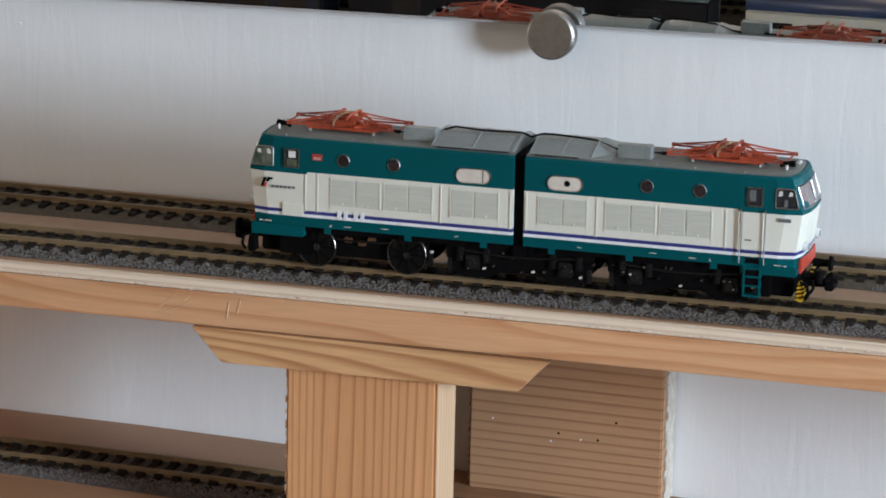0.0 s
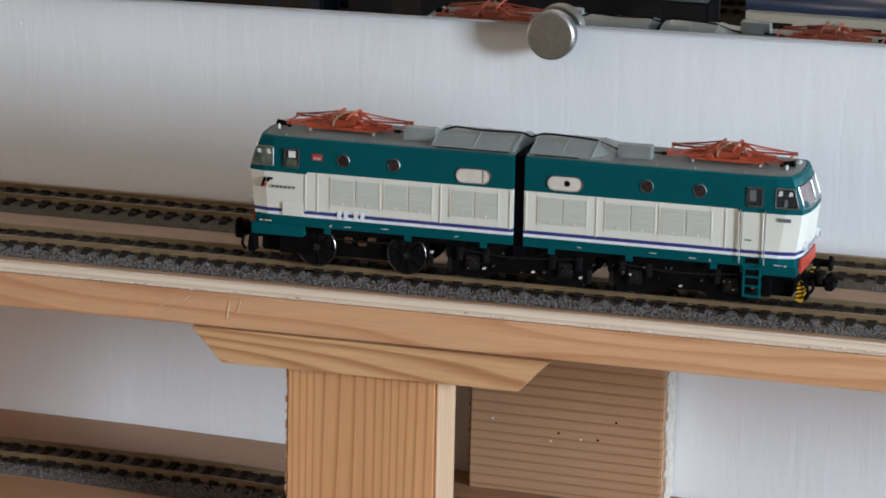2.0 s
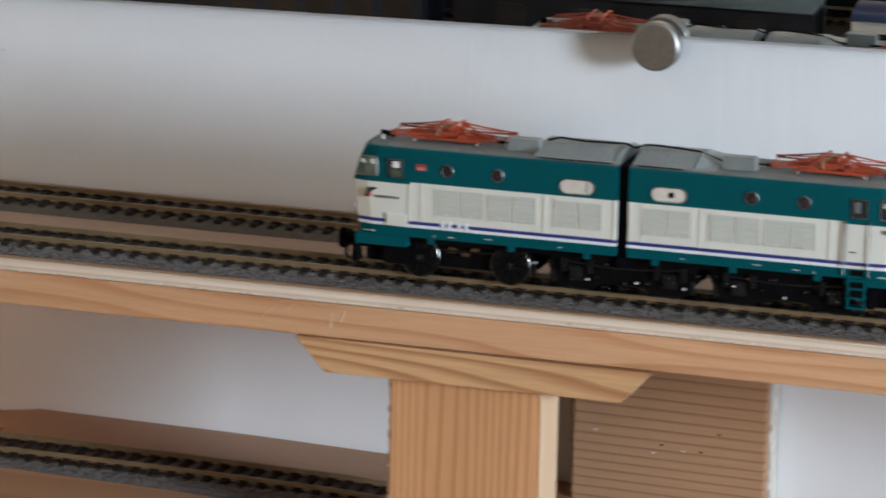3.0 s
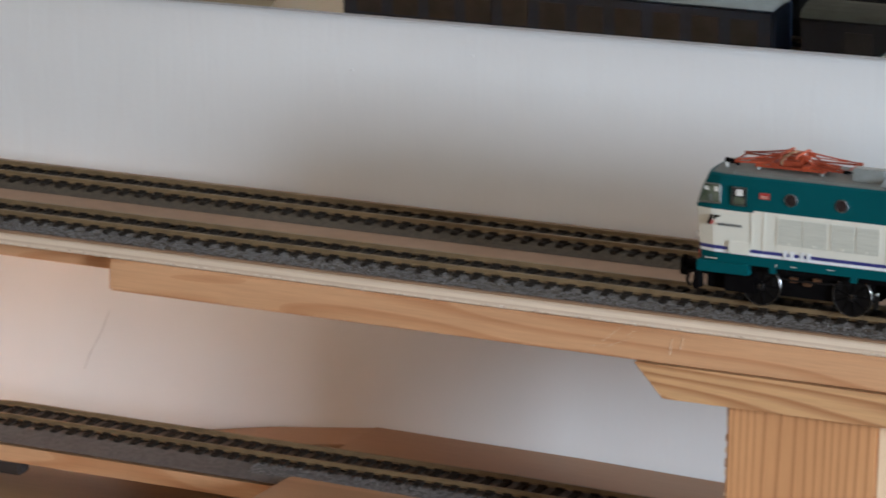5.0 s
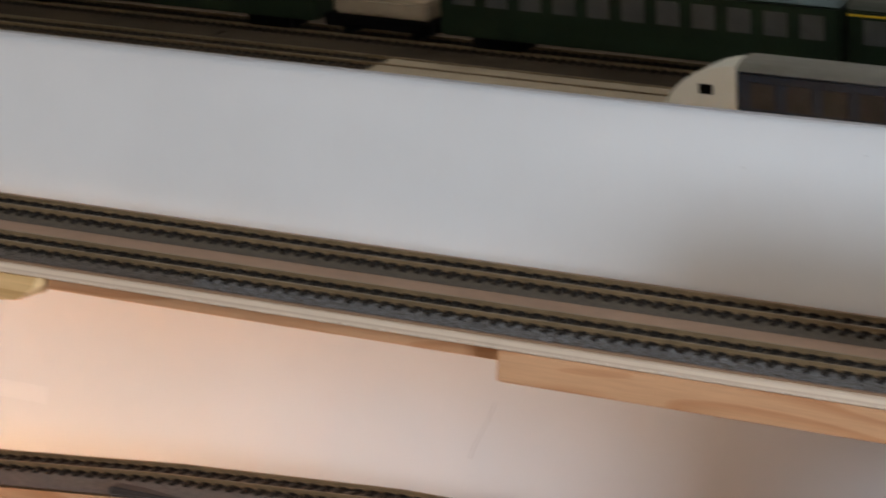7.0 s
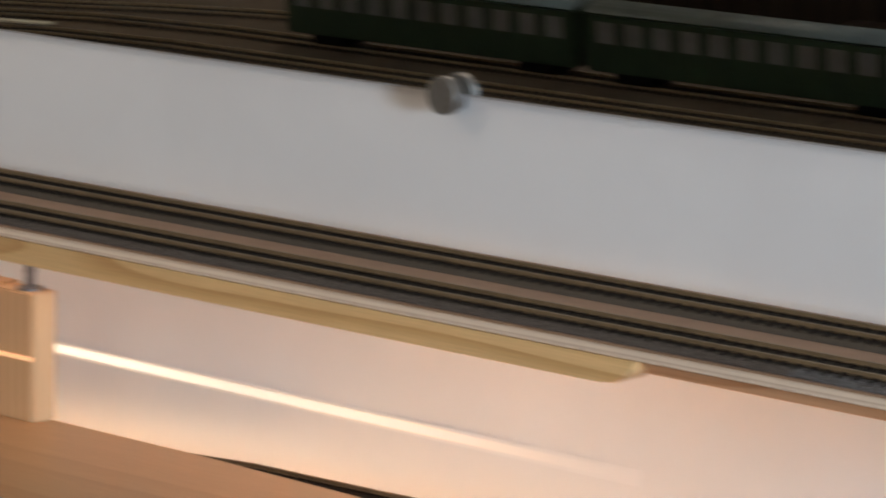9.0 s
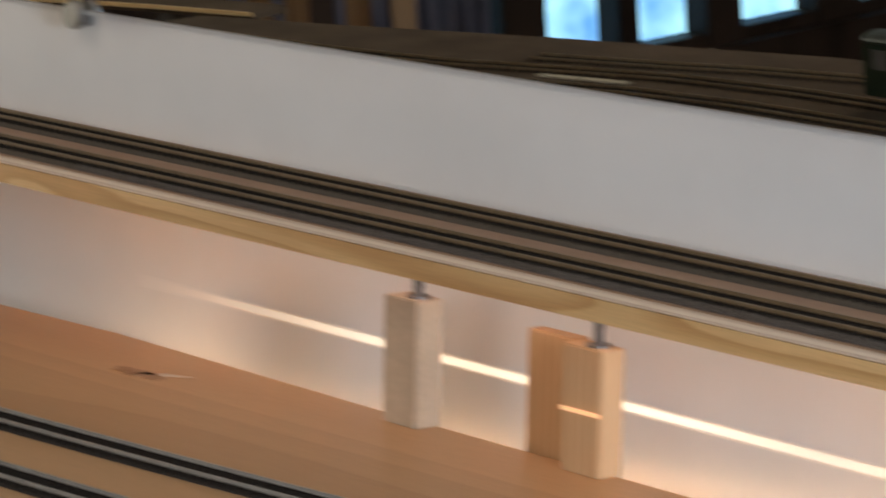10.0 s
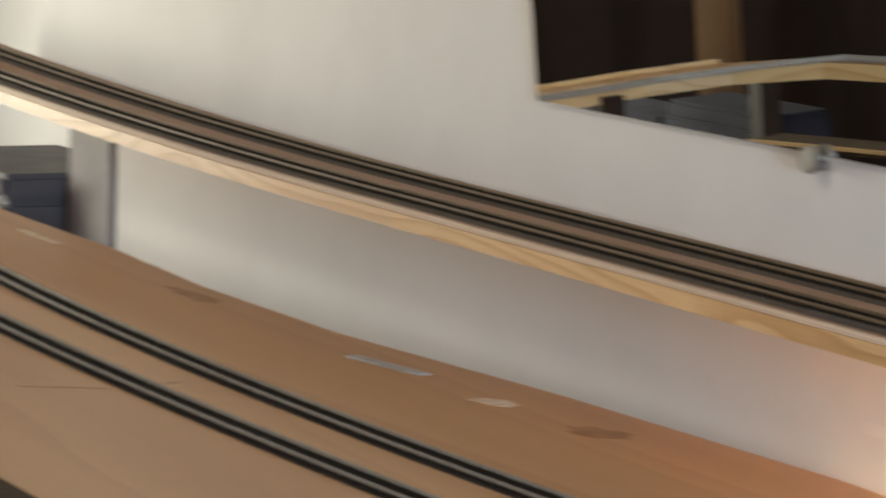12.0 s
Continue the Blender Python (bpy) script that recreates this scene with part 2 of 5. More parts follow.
BLACK = mottled("matt_black_plastic", (0.0035, 0.003, 0.0035), (0.006, 0.0055, 0.0055), 200, 0.75)
BLACK.node_tree.nodes["Principled BSDF"].inputs["Specular IOR Level"].default_value = 0.03
GAPBLK = mottled("black_bellows", (0.003, 0.0028, 0.004), (0.005, 0.0045, 0.006), 200, 0.8)
GAPBLK.node_tree.nodes["Principled BSDF"].inputs["Specular IOR Level"].default_value = 0.03
WHEELM = mottled("blackened_wheel", (0.006, 0.0055, 0.0055), (0.004, 0.0035, 0.0035), 200, 0.45, 0.0)
WHEELM.node_tree.nodes["Principled BSDF"].inputs["Specular IOR Level"].default_value = 0.1
RIMM = mottled("nickel_tyre", (0.20, 0.19, 0.18), (0.12, 0.115, 0.11), 200, 0.25, 0.95)
REDP = mottled("red_oxide_paint", (0.42, 0.062, 0.019), (0.26, 0.036, 0.012), 90, 0.55)
BEAMRED = mottled("buffer_beam_red", (0.52, 0.06, 0.035), (0.45, 0.05, 0.03), 60, 0.4)
PLATERED = mottled("red_plate", (0.42, 0.04, 0.03), (0.36, 0.035, 0.03), 60, 0.4)
YELLOW = mottled("warning_yellow", (0.75, 0.46, 0.01), (0.65, 0.38, 0.01), 60, 0.45)
IVORY = mottled("ivory_interior", (0.68, 0.62, 0.54), (0.62, 0.56, 0.48), 60, 0.5)
CHROME = mottled("chrome_ring", (0.40, 0.40, 0.39), (0.30, 0.30, 0.29), 200, 0.3, 1.0)
CABDARK = mottled("dark_cab_glazing", (0.018, 0.020, 0.020), (0.03, 0.03, 0.03), 120, 0.08, coat=0.6)
CABGREEN = mottled("olive_cab_interior", (0.014, 0.036, 0.015), (0.13, 0.14, 0.10), 260, 0.4, coat=0.4)
PINKGLASS = mottled("pale_windscreen", (0.22, 0.16, 0.16), (0.09, 0.07, 0.07), 130, 0.08, coat=0.7)
REDWIN = mottled("brownish_window", (0.034, 0.022, 0.021), (0.02, 0.015, 0.015), 150, 0.12, coat=0.5)
GREYMARK = mottled("grey_print", (0.14, 0.15, 0.15), (0.11, 0.12, 0.12), 200, 0.5)
INSUL = mottled("white_insulator", (0.72, 0.70, 0.66), (0.64, 0.62, 0.58), 100, 0.4)
COPPER = mottled("dull_copper", (0.16, 0.075, 0.035), (0.08, 0.04, 0.022), 300, 0.5, 0.4)
ROPE = mottled("tan_thread", (0.40, 0.24, 0.13), (0.34, 0.20, 0.11), 100, 0.7)
COACHG = mottled("dark_green_coach", (0.018, 0.032, 0.016), (0.012, 0.022, 0.012), 40, 0.4)
COACHWIN = mottled("grey_coach_window", (0.035, 0.034, 0.034), (0.02, 0.02, 0.02), 60, 0.35)
GREYWIN = mottled("pale_grey_coach_window", (0.085, 0.085, 0.08), (0.05, 0.05, 0.05), 60, 0.35)
COACHROOF = mottled("grey_green_coach_roof", (0.07, 0.08, 0.07), (0.05, 0.055, 0.05), 60, 0.5)
TRAINBLUE = mottled("slate_blue_train", (0.022, 0.034, 0.058), (0.016, 0.025, 0.042), 40, 0.35)
BLUECOACH = mottled("deep_blue_coach", (0.02, 0.055, 0.16), (0.015, 0.04, 0.12), 40, 0.35)
# dark wood, its tone lowered further to hold the shade of the room
SHADEWOOD = timber("dark_wood_room_shade", (0.035, 0.022, 0.015), (0.02, 0.012, 0.008), "Z", "X", 20, 3, 10)
DARKCLOTH = mottled("dark_clutter", (0.03, 0.03, 0.035), (0.015, 0.015, 0.018), 12, 0.8)
SKYB = lit("blue_daylight_backdrop", (0.10, 0.36, 0.90), 1.6)
_nt = SKYB.node_tree
_r = ramp(_nt, (0.04, 0.22, 0.72), (0.45, 0.86, 1.0), 0.36, 0.58)
_nt.links.new(noise_node(_nt, coords(_nt), 5.0, 3), _r.inputs["Fac"])
_nt.links.new(_r.outputs[0], _nt.nodes["Principled BSDF"].inputs["Emission Color"])
for _m in (COACHWIN, TRAINBLUE, COACHG, COACHROOF, DARKCLOTH, DRAWERGREY, BROWNPOST, SHADEWOOD):
    _m.node_tree.nodes["Principled BSDF"].inputs["Specular IOR Level"].default_value = 0.12
CURTAIN = mottled("grey_net_curtain", (0.16, 0.145, 0.175), (0.07, 0.06, 0.075), 9, 0.8, squash=(3, 3, 0.8))

# ---- mesh helpers ----
K = 0.001


def box(bm, x0, x1, y0, y1, z0, z1, bevel=0.0):
    vs = [bm.verts.new((x, y, z)) for x in (x0, x1) for y in (y0, y1) for z in (z0, z1)]
    fs = [bm.faces.new([vs[i] for i in f]) for f in
          ((0, 1, 3, 2), (4, 6, 7, 5), (0, 4, 5, 1), (2, 3, 7, 6), (0, 2, 6, 4), (1, 5, 7, 3))]
    if bevel:
        es = list({e for f in fs for e in f.edges})
        bmesh.ops.bevel(bm, geom=es, offset=bevel, segments=2, affect="EDGES", clamp_overlap=True)
    return bm


def cyl(bm, p0, p1, r, seg=14, r2=None):
    p0, p1 = Vector(p0), Vector(p1)
    q = (p1 - p0).to_track_quat("Z", "Y").to_matrix()
    r2 = r if r2 is None else r2
    a, b = [], []
    for i in range(seg):
        c, s = math.cos(2 * math.pi * i / seg), math.sin(2 * math.pi * i / seg)
        a.append(bm.verts.new(p0 + q @ Vector((c * r, s * r, 0))))
        b.append(bm.verts.new(p1 + q @ Vector((c * r2, s * r2, 0))))
    for i in range(seg):
        j = (i + 1) % seg
        bm.faces.new((a[i], a[j], b[j], b[i]))
    bm.faces.new(a[::-1])
    bm.faces.new(b)
    return bm


def tube(bm, pts, r, seg=6):
    """One continuous round tube along a polyline, bent at its points."""
    P = [Vector(p) for p in pts]
    side, rings = None, []
    for i, p in enumerate(P):
        d0 = (p - P[i - 1]).normalized() if i else (P[1] - p).normalized()
        d1 = (P[i + 1] - p).normalized() if i < len(P) - 1 else d0
        d = (d0 + d1).normalized()
        if side is None:
            side = d.orthogonal().normalized()
        side = (side - d * side.dot(d)).normalized()
        up = d.cross(side)
        k = r / max(0.6, d.dot(d0))
        rings.append([bm.verts.new(p + side * (k * math.cos(2 * math.pi * n / seg)) + up * (k * math.sin(2 * math.pi * n / seg))) for n in range(seg)])
    for ra, rb in zip(rings[:-1], rings[1:]):
        for n in range(seg):
            m = (n + 1) % seg
            bm.faces.new((ra[n], ra[m], rb[m], rb[n]))
    bm.faces.new(rings[0][::-1])
    bm.faces.new(rings[-1])
    return bm


def prism(bm, outline, y0, y1):
    """A closed outline in x and z, from y0 to y1."""
    a = [bm.verts.new((x, y0, z)) for x, z in outline]
    b = [bm.verts.new((x, y1, z)) for x, z in outline]
    n = len(outline)
    for i in range(n):
        j = (i + 1) % n
        bm.faces.new((a[i], a[j], b[j], b[i]))
    bm.faces.new(a[::-1])
    bm.faces.new(b)
    return bm


def slab(bm, outline, z0, z1):
    """A closed outline in x and y, from z0 to z1."""
    a = [bm.verts.new((x, y, z0)) for x, y in outline]
    b = [bm.verts.new((x, y, z1)) for x, y in outline]
    n = len(outline)
    for i in range(n):
        j = (i + 1) % n
        bm.faces.new((a[i], a[j], b[j], b[i]))
    bm.faces.new(a[::-1])
    bm.faces.new(b)
    return bm


def sweep(bm, path, section):
    """A closed section (sideways, up) carried along a path of (x, y, z), level from side to side."""
    rings = []
    for i, p in enumerate(path):
        d = Vector(path[min(i + 1, len(path) - 1)]) - Vector(path[max(i - 1, 0)])
        side = Vector((-d.y, d.x, 0)).normalized()
        rings.append([bm.verts.new(Vector(p) + side * s + Vector((0, 0, u))) for s, u in section])
    n = len(section)
    for a, b in zip(rings[:-1], rings[1:]):
        for i in range(n):
            j = (i + 1) % n
            bm.faces.new((a[i], a[j], b[j], b[i]))
    bm.faces.new(rings[0][::-1])
    bm.faces.new(rings[-1])
    return bm


def part(name, bm, material, parent=None, label="", smooth=False):
    bmesh.ops.recalc_face_normals(bm, faces=bm.faces)
    me = bpy.data.meshes.new(name)
    bm.to_mesh(me)
    bm.free()
    me.materials.append(material)
    if smooth:
        for p in me.polygons:
            p.use_smooth = True
    ob = new(name, me)
    if parent is not None:
        ob.parent = parent
    if label:
        ob["label"] = label
    return ob


def B(*a, **k):
    return box(bmesh.new(), *a, **k)


def thing(name, x, y, z, label, category, group="", kind="", rz=0):
    e = new(name)
    e.matrix_basis = pose(x, y, z, 0, 0, rz)
    e.empty_display_size = 0.01
    return tagged(e, label, category, group, kind)


def piece(name, mesh, parent, m):
    ob = new(name, mesh)
    ob.parent = parent
    ob.matrix_basis = m
    return ob


def plain_mesh(name, bm, material):
    bmesh.ops.recalc_face_normals(bm, faces=bm.faces)
    me = bpy.data.meshes.new(name)
    bm.to_mesh(me)
    bm.free()
    me.materials.append(material)
    return me


# ---- room ----
WY = 0.1190                                # face of the long white wall
ZF, ZC = -1.10, 1.35                       # floor and ceiling
RX0, RX1, RY0 = -3.0, 2.7, -3.6


def room():
    tagged(part("floor", B(RX0 - 0.1, RX1 + 0.1, RY0 - 0.1, 1.4, ZF - 0.08, ZF), FLOOR), "dark wooden boarded floor of the room", "floor", kind="structure")
    tagged(part("ceiling", B(RX0 - 0.1, RX1 + 0.1, RY0 - 0.1, 1.4, ZC, ZC + 0.08), CEIL), "white painted ceiling of the room", "ceiling", kind="structure")
    # the long wall behind the tracks ends at a corner; below the deck it ends sooner
    bm = B(-2.171, RX1, WY, WY + 0.012, -0.012, ZC)
    box(bm, -1.957, RX1, WY, WY + 0.012, ZF, -0.012)
    tagged(part("wall_north", bm, WALL), "long white wall brushed with paint behind the tracks", "wall", kind="structure")
    tagged(part("wall_alcove", B(RX0, -2.10, 0.26, 0.36, ZF, ZC), WALL), "white painted wall of the alcove past the corner", "wall", kind="structure")
    tagged(part("wall_back", B(RX0, RX1, 1.28, 1.38, ZF, ZC), WALL), "plain white wall closing the room", "wall", kind="structure")
    bm = B(RX0, -0.60, RY0 - 0.1, RY0, ZF, ZC)
    box(bm, 1.00, RX1, RY0 - 0.1, RY0, ZF, ZC)
    box(bm, -0.60, 1.00, RY0 - 0.1, RY0, ZF, 0.0)
    box(bm, -0.60, 1.00, RY0 - 0.1, RY0, 1.16, ZC)
    tagged(part("wall_south", bm, SHADEWOOD), "unseen dark wall with the opening for the added fill lamp", "wall", kind="structure")
    # made-up window, there only to frame the front fill lamp
    w = thing("fill_window", 0.20, RY0 - 0.05, 0.0, "unseen window added to hold the front fill lamp", "window", kind="structure")
    for x in (-0.78, 0.0, 0.78):
        part("window_frame", B(x - 0.02, x + 0.02, -0.03, 0.03, 0, 1.16, bevel=0.004), SHADEWOOD, w)
    for z in (0.02, 1.14):
        part("window_bar", B(-0.76, 0.76, -0.025, 0.025, z - 0.02, z + 0.02, bevel=0.003), SHADEWOOD, w)
    # east wall with the window that gives the daylight
    bm = B(RX1, RX1 + 0.1, RY0, -1.08, ZF, ZC)
    box(bm, RX1, RX1 + 0.1, -0.64, 1.38, ZF, ZC)
    box(bm, RX1, RX1 + 0.1, -1.08, -0.64, ZF, 0.03)
    box(bm, RX1, RX1 + 0.1, -1.08, -0.64, 0.52, ZC)
    tagged(part("wall_east", bm, WALL), "white painted wall with a window opening", "wall", kind="structure")
    # west wall with the window that the mirror shows, coloured dark for the room's shade
    bm = B(RX0 - 0.1, RX0, RY0, -3.12, ZF, ZC)
    box(bm, RX0 - 0.1, RX0, -2.08, -0.78, ZF, ZC)
    box(bm, RX0 - 0.1, RX0, -0.06, 1.38, ZF, ZC)
    box(bm, RX0 - 0.1, RX0, -0.78, -0.06, ZF, -0.32)
    box(bm, RX0 - 0.1, RX0, -0.78, -0.06, 0.38, ZC)
    box(bm, RX0 - 0.1, RX0, -3.12, -2.08, ZF, -0.60)
    box(bm, RX0 - 0.1, RX0, -3.12, -2.08, 0.5, ZC)
    tagged(part("wall_west", bm, SHADEWOOD), "wall with a window, the room's shade put into its dark colour", "wall", kind="structure")
    w = thing("window_1", RX0 - 0.05, -2.643, -0.608, "window with brown wooden frames and blue daylight", "window", kind="structure")
    for y, hw in ((0.47, 0.045), (0.25, 0.022), (0.037, 0.04), (-0.23, 0.05), (-0.46, 0.05)):
        part("window_frame", B(-0.03, 0.03, y - hw, y + hw, 0, 1.10, bevel=0.004), SHADEWOOD, w)
    for z in (0.015, 0.155, 0.62, 1.08):
        part("window_bar", B(-0.025, 0.025, -0.50, 0.50, z - 0.015, z + 0.015, bevel=0.003), SHADEWOOD, w)
    tagged(part("backdrop", B(RX0 - 0.62, RX0 - 0.60, -3.9, -1.4, -1.3, 1.2), SKYB), "blue daylight outside the window", "backdrop", kind="structure")
    w = thing("window_2", RX1 + 0.05, -0.86, 0.03, "white window that lets in the daylight", "window", kind="structure")
    for y in (-0.20, 0.20):
        part("window_frame", B(-0.03, 0.03, y - 0.02, y + 0.02, 0, 0.49, bevel=0.004), WALL, w)
    for z in (0.02, 0.47):
        part("window_bar", B(-0.025, 0.025, -0.18, 0.18, z - 0.02, z + 0.02, bevel=0.003), WALL, w)
    cr = bmesh.new()
    prism(cr, [(0.3739, -0.0592), (0.3701, -0.0686), (0.3643, -0.0792), (0.3621, -0.0856), (0.3625, -0.0856), (0.3648, -0.0792), (0.3706, -0.0686), (0.3743, -0.0592)], WY - 0.0003, WY + 0.0005)
    tagged(part("wall_crack", cr, CRACKM), "fine grey crack in the white wall paint", "crack", kind="structure")
    for x, z, r in ((0.4841, 0.0526, 0.0009), (0.5363, 0.0630, 0.0006), (1.02, 0.030, 0.0004), (0.95, 0.042, 0.0005)):
        tagged(part("paint_nib", cyl(bmesh.new(), (x, WY - 0.0004, z), (x, WY + 0.0005, z), r * 0.5, 9, r), CRACKM), "small grey nib in the wall paint", "paint nib", kind="structure")
    # wall end in shade; the darkening is put into its grey colour
    tagged(part("shaded_wall_end", B(-2.075, -1.962, WY - 0.004, WY + 0.09, ZF, -0.02, bevel=0.004), WALLSHADE), "end of the white wall, coloured grey for its shade", "post", kind="structure")


# ---- mirror ----
MIR0, MIR1 = -1.129, 1.62
LEAN = 3.0                                 # the mirror leans forward at the top


def mirror():
    e = thing("wall_mirror", 0, WY, 0.074, "wide frameless mirror clipped to the white wall", "mirror")
    e.matrix_basis = pose(0, WY, 0.074, LEAN)
    edge = [(MIR0, 0.0), (-0.5, 0.0006), (0.10, 0.0005), (0.42, 0.0008), (0.62, 0.0026), (0.90, 0.0056), (MIR1, 0.010)]
    bm = bmesh.new()
    prism(bm, edge + [(MIR1, 0.87), (MIR0 - 0.10, 0.87)], -0.0050, -0.0012)
    part("glass_back", bm, MIRROREDGE, e, "dark bevelled glass edge")
    bm = bmesh.new()
    prism(bm, [(x + (0.001 if i == 0 else 0), z + 0.0011) for i, (x, z) in enumerate(edge)] + [(MIR1 - 0.001, 0.869), (MIR0 - 0.099, 0.869)], -0.0056, -0.0050)
    part("mirror_face", bm, MIRROR, e)
    for x, z in ((0.7516, 0.0757), (0.0271, 0.0744), (-0.7584, 0.0717)):
        k = thing("mirror_clip", x, WY, z, "round brushed steel clip that holds the mirror", "mirror clip", "mirror clips")
        bm = bmesh.new()
        prof = [(0.0, -0.0145), (0.0082, -0.0145), (0.0090, -0.0138), (0.0090, -0.0092), (0.0086, -0.0088), (0.0, -0.0088)]
        rings = []
        for i in range(40):
            a = 2 * math.pi * i / 40
            rings.append([bm.verts.new((r * math.cos(a), y, r * math.sin(a))) for r, y in prof[1:-1]])
        for i in range(40):
            a, b = rings[i], rings[(i + 1) % 40]
            for j in range(3):
                bm.faces.new((a[j], b[j], b[j + 1], a[j + 1]))
        bm.faces.new([r[0] for r in rings])
        bm.faces.new([r[-1] for r in rings][::-1])
        part("cap", bm, STEEL, k)
        part("stem", cyl(bmesh.new(), (0, -0.0088, -0.004), (0, 0.0, -0.004), 0.0034), STEEL, k)


# ---- decks and timber ----
TY1, TY2 = 0.0216, 0.0849                  # the two upper tracks
ZL = -0.112                                 # the left lower board
ZR = 0.0060                                # rail tops


def rise(x):
    return 0.021 * max(0.0, -1.2 - x) ** 2


def timber_parts():
    d = thing("upper_deck", 0, 0, 0, "long plywood shelf with a pine edge carrying two tracks", "shelf", kind="structure")
    def run(x0, x1, n=12):
        """Points along the deck, which climbs a little at its far end."""
        xs = [x0 + (min(-1.2, x1) - x0) * i / n for i in range(n)] + [min(-1.2, x1), x1] if x0 < -1.2 else [x0, x1]
        return [(x, 0.0, rise(x)) for x in xs]
    part("deck_board", sweep(bmesh.new(), run(-2.6, 1.62), [(0.0003, -0.0043), (0.0, -0.0039), (0.0, -0.0004), (0.0004, 0.0), (WY - 0.001, 0.0), (WY - 0.001, -0.0043)]), PLYEDGE, d, "pale plywood board with a frayed edge")
    part("deck_top", sweep(bmesh.new(), run(-2.6, 1.62), [(0.0006, 0.0002), (0.0006, 0.0007), (WY - 0.0015, 0.0007), (WY - 0.0015, 0.0002)]), DECKTOP, d, "brown painted top")
    part("under_board", sweep(bmesh.new(), run(-2.6, 1.62), [(0.012, -0.0102), (0.012, -0.0045), (0.100, -0.0045), (0.100, -0.0102)]), PINE, d)
    rnd = random.Random(8)
    verts, faces = [], []
    for _ in range(2600):                   # splinters along the sawn lower edge of the plywood
        x, z = rnd.uniform(-1.2, 1.3), rnd.gauss(-0.0036, 0.0003)
        w, h = rnd.uniform(0.0002, 0.0012), rnd.uniform(0.0001, 0.00035)
        k = len(verts)
        verts += [(x - w, 0.0001, z), (x, -0.0005, z + h), (x + w, 0.0001, z), (x, 0.0001, z - h)]
        faces += [(k, k + 1, k + 2), (k, k + 3, k + 1), (k + 1, k + 3, k + 2)]
    me = bpy.data.meshes.new("splinters")
    me.from_pydata(verts, [], faces)
    me.materials.append(FLECK)
    ob = new("splinters", me)
    ob.parent = d
    tagged(ob, kind="stuff")
    part("edge_strip", B(0.442, 1.62, -0.0006, 0.018, -0.0165, -0.0045, bevel=0.0006), PINE, d, "orange pine strip with a knot")
    part("edge_strip", sweep(bmesh.new(), run(-2.6, 0.188), [(-0.0006, -0.0158), (-0.0006, -0.0045), (0.018, -0.0045), (0.018, -0.0158)]), PINE_L, d, "pale pine strip")
    bm = bmesh.new()
    prism(bm, [(0.188, -0.0045), (0.226, -0.0045), (0.224, -0.0090), (0.216, -0.0148), (0.207, -0.0158), (0.188, -0.0158)], -0.0006, 0.018)
    part("strip_end", bm, PINE_L, d, "rounded end of the pale strip")
    for x, z, dx, dz in ((0.6440, -0.0082, 0.0035, 0.0030), (0.6475, -0.0105, 0.0050, 0.0024), (0.6510, -0.0070, 0.0015, 0.0012), (0.6660, -0.0100, 0.0004, 0.0030), (0.6700, -0.0085, 0.0006, 0.0022), (0.6405, -0.0125, 0.0040, 0.0008)):
        part("scratch", prism(bmesh.new(), [(x - dx, z - dz), (x - dx + 0.00026, z - dz), (x + dx + 0.00012, z + dz), (x + dx, z + dz)], -0.00085, -0.0005), SCRATCH, d, "pale scratch in the pine")
    out = [(0.92 + 0.004 * math.cos(k), -0.0098 + 0.0014 * math.sin(k)) for k in [2 * math.pi * i / 16 for i in range(16)]]
    part("knot", prism(bmesh.new(), out, -0.0008, -0.0005), KNOT, d, "brown knot in the pine")
    part("edge_strip", B(0.227, 0.441, 0.006, 0.012, -0.0100, -0.0045), PINE, d, "thin recessed pine strip")

    b = thing("bracket", 0.7175, 0, -0.0170, "pine bracket with mitred ends under the shelf edge", "bracket")
    bm = bmesh.new()
    prism(bm, [(-0.0645, 0.0), (0.0645, -0.0002), (0.0540, -0.0116), (-0.0535, -0.0120)], -0.0012, 0.050)
    part("bracket_body", bm, PINE_B, b)
    for k, (xa, za, xb, zb) in enumerate(((-0.0645, -0.0002, -0.0535, -0.0119), (0.0645, -0.0004, 0.0540, -0.0115))):
        f = -0.0003 if k == 0 else 0.0003    # sawn end grain on both mitres
        part("mitre_face", prism(bmesh.new(), [(xa + f, za), (xb + f, zb), (xb, zb), (xa, za)], -0.0010, 0.0498), PINE_S, b, "sawn end grain of the mitre")
    p = thing("pine_post", 0.7145, 0.0125, -0.30, "planed pine post under the bracket", "post")
    part("shaft", B(-0.0275, 0.0271, -0.0105, 0.0120, -0.8, 0.2710, bevel=0.0008), PINE_V, p)
    # thin sheet that makes this side paler than the front
    part("pale_side_face", B(0.0272, 0.0276, -0.0100, 0.0116, -0.8, 0.2706), PINE_S, p, "paler side of the post")
    q = thing("sawn_block", 0.763, 0.1095, -0.0978, "sawn timber block with horizontal grain and nail holes", "block")
    part("block_body", B(-0.0370, 0.0370, -0.0095, 0.0090, 0.0, 0.0871, bevel=0.0006), FIR, q)
    for x, z in ((0.0194, 0.0311), (0.0126, 0.0237), (-0.0025, 0.0249)):
        part("nail_hole", cyl(bmesh.new(), (x, -0.0097, z), (x, -0.0093, z), 0.00045, 10), BLACK, q)
    for x, z in ((-0.0054, 0.0216), (0.0061, 0.0233), (-0.0280, 0.0282)):
        part("paint_speck", cyl(bmesh.new(), (x, -0.0098, z), (x, -0.0093, z), 0.00040, 9), PUREWHITE, q)
    part("paint_edge", B(0.0371, 0.0376, -0.0030, 0.0090, 0.0, 0.0862, bevel=0.0002), OLDPAINT, q, "old paint smeared on the side")
    rnd = random.Random(3)
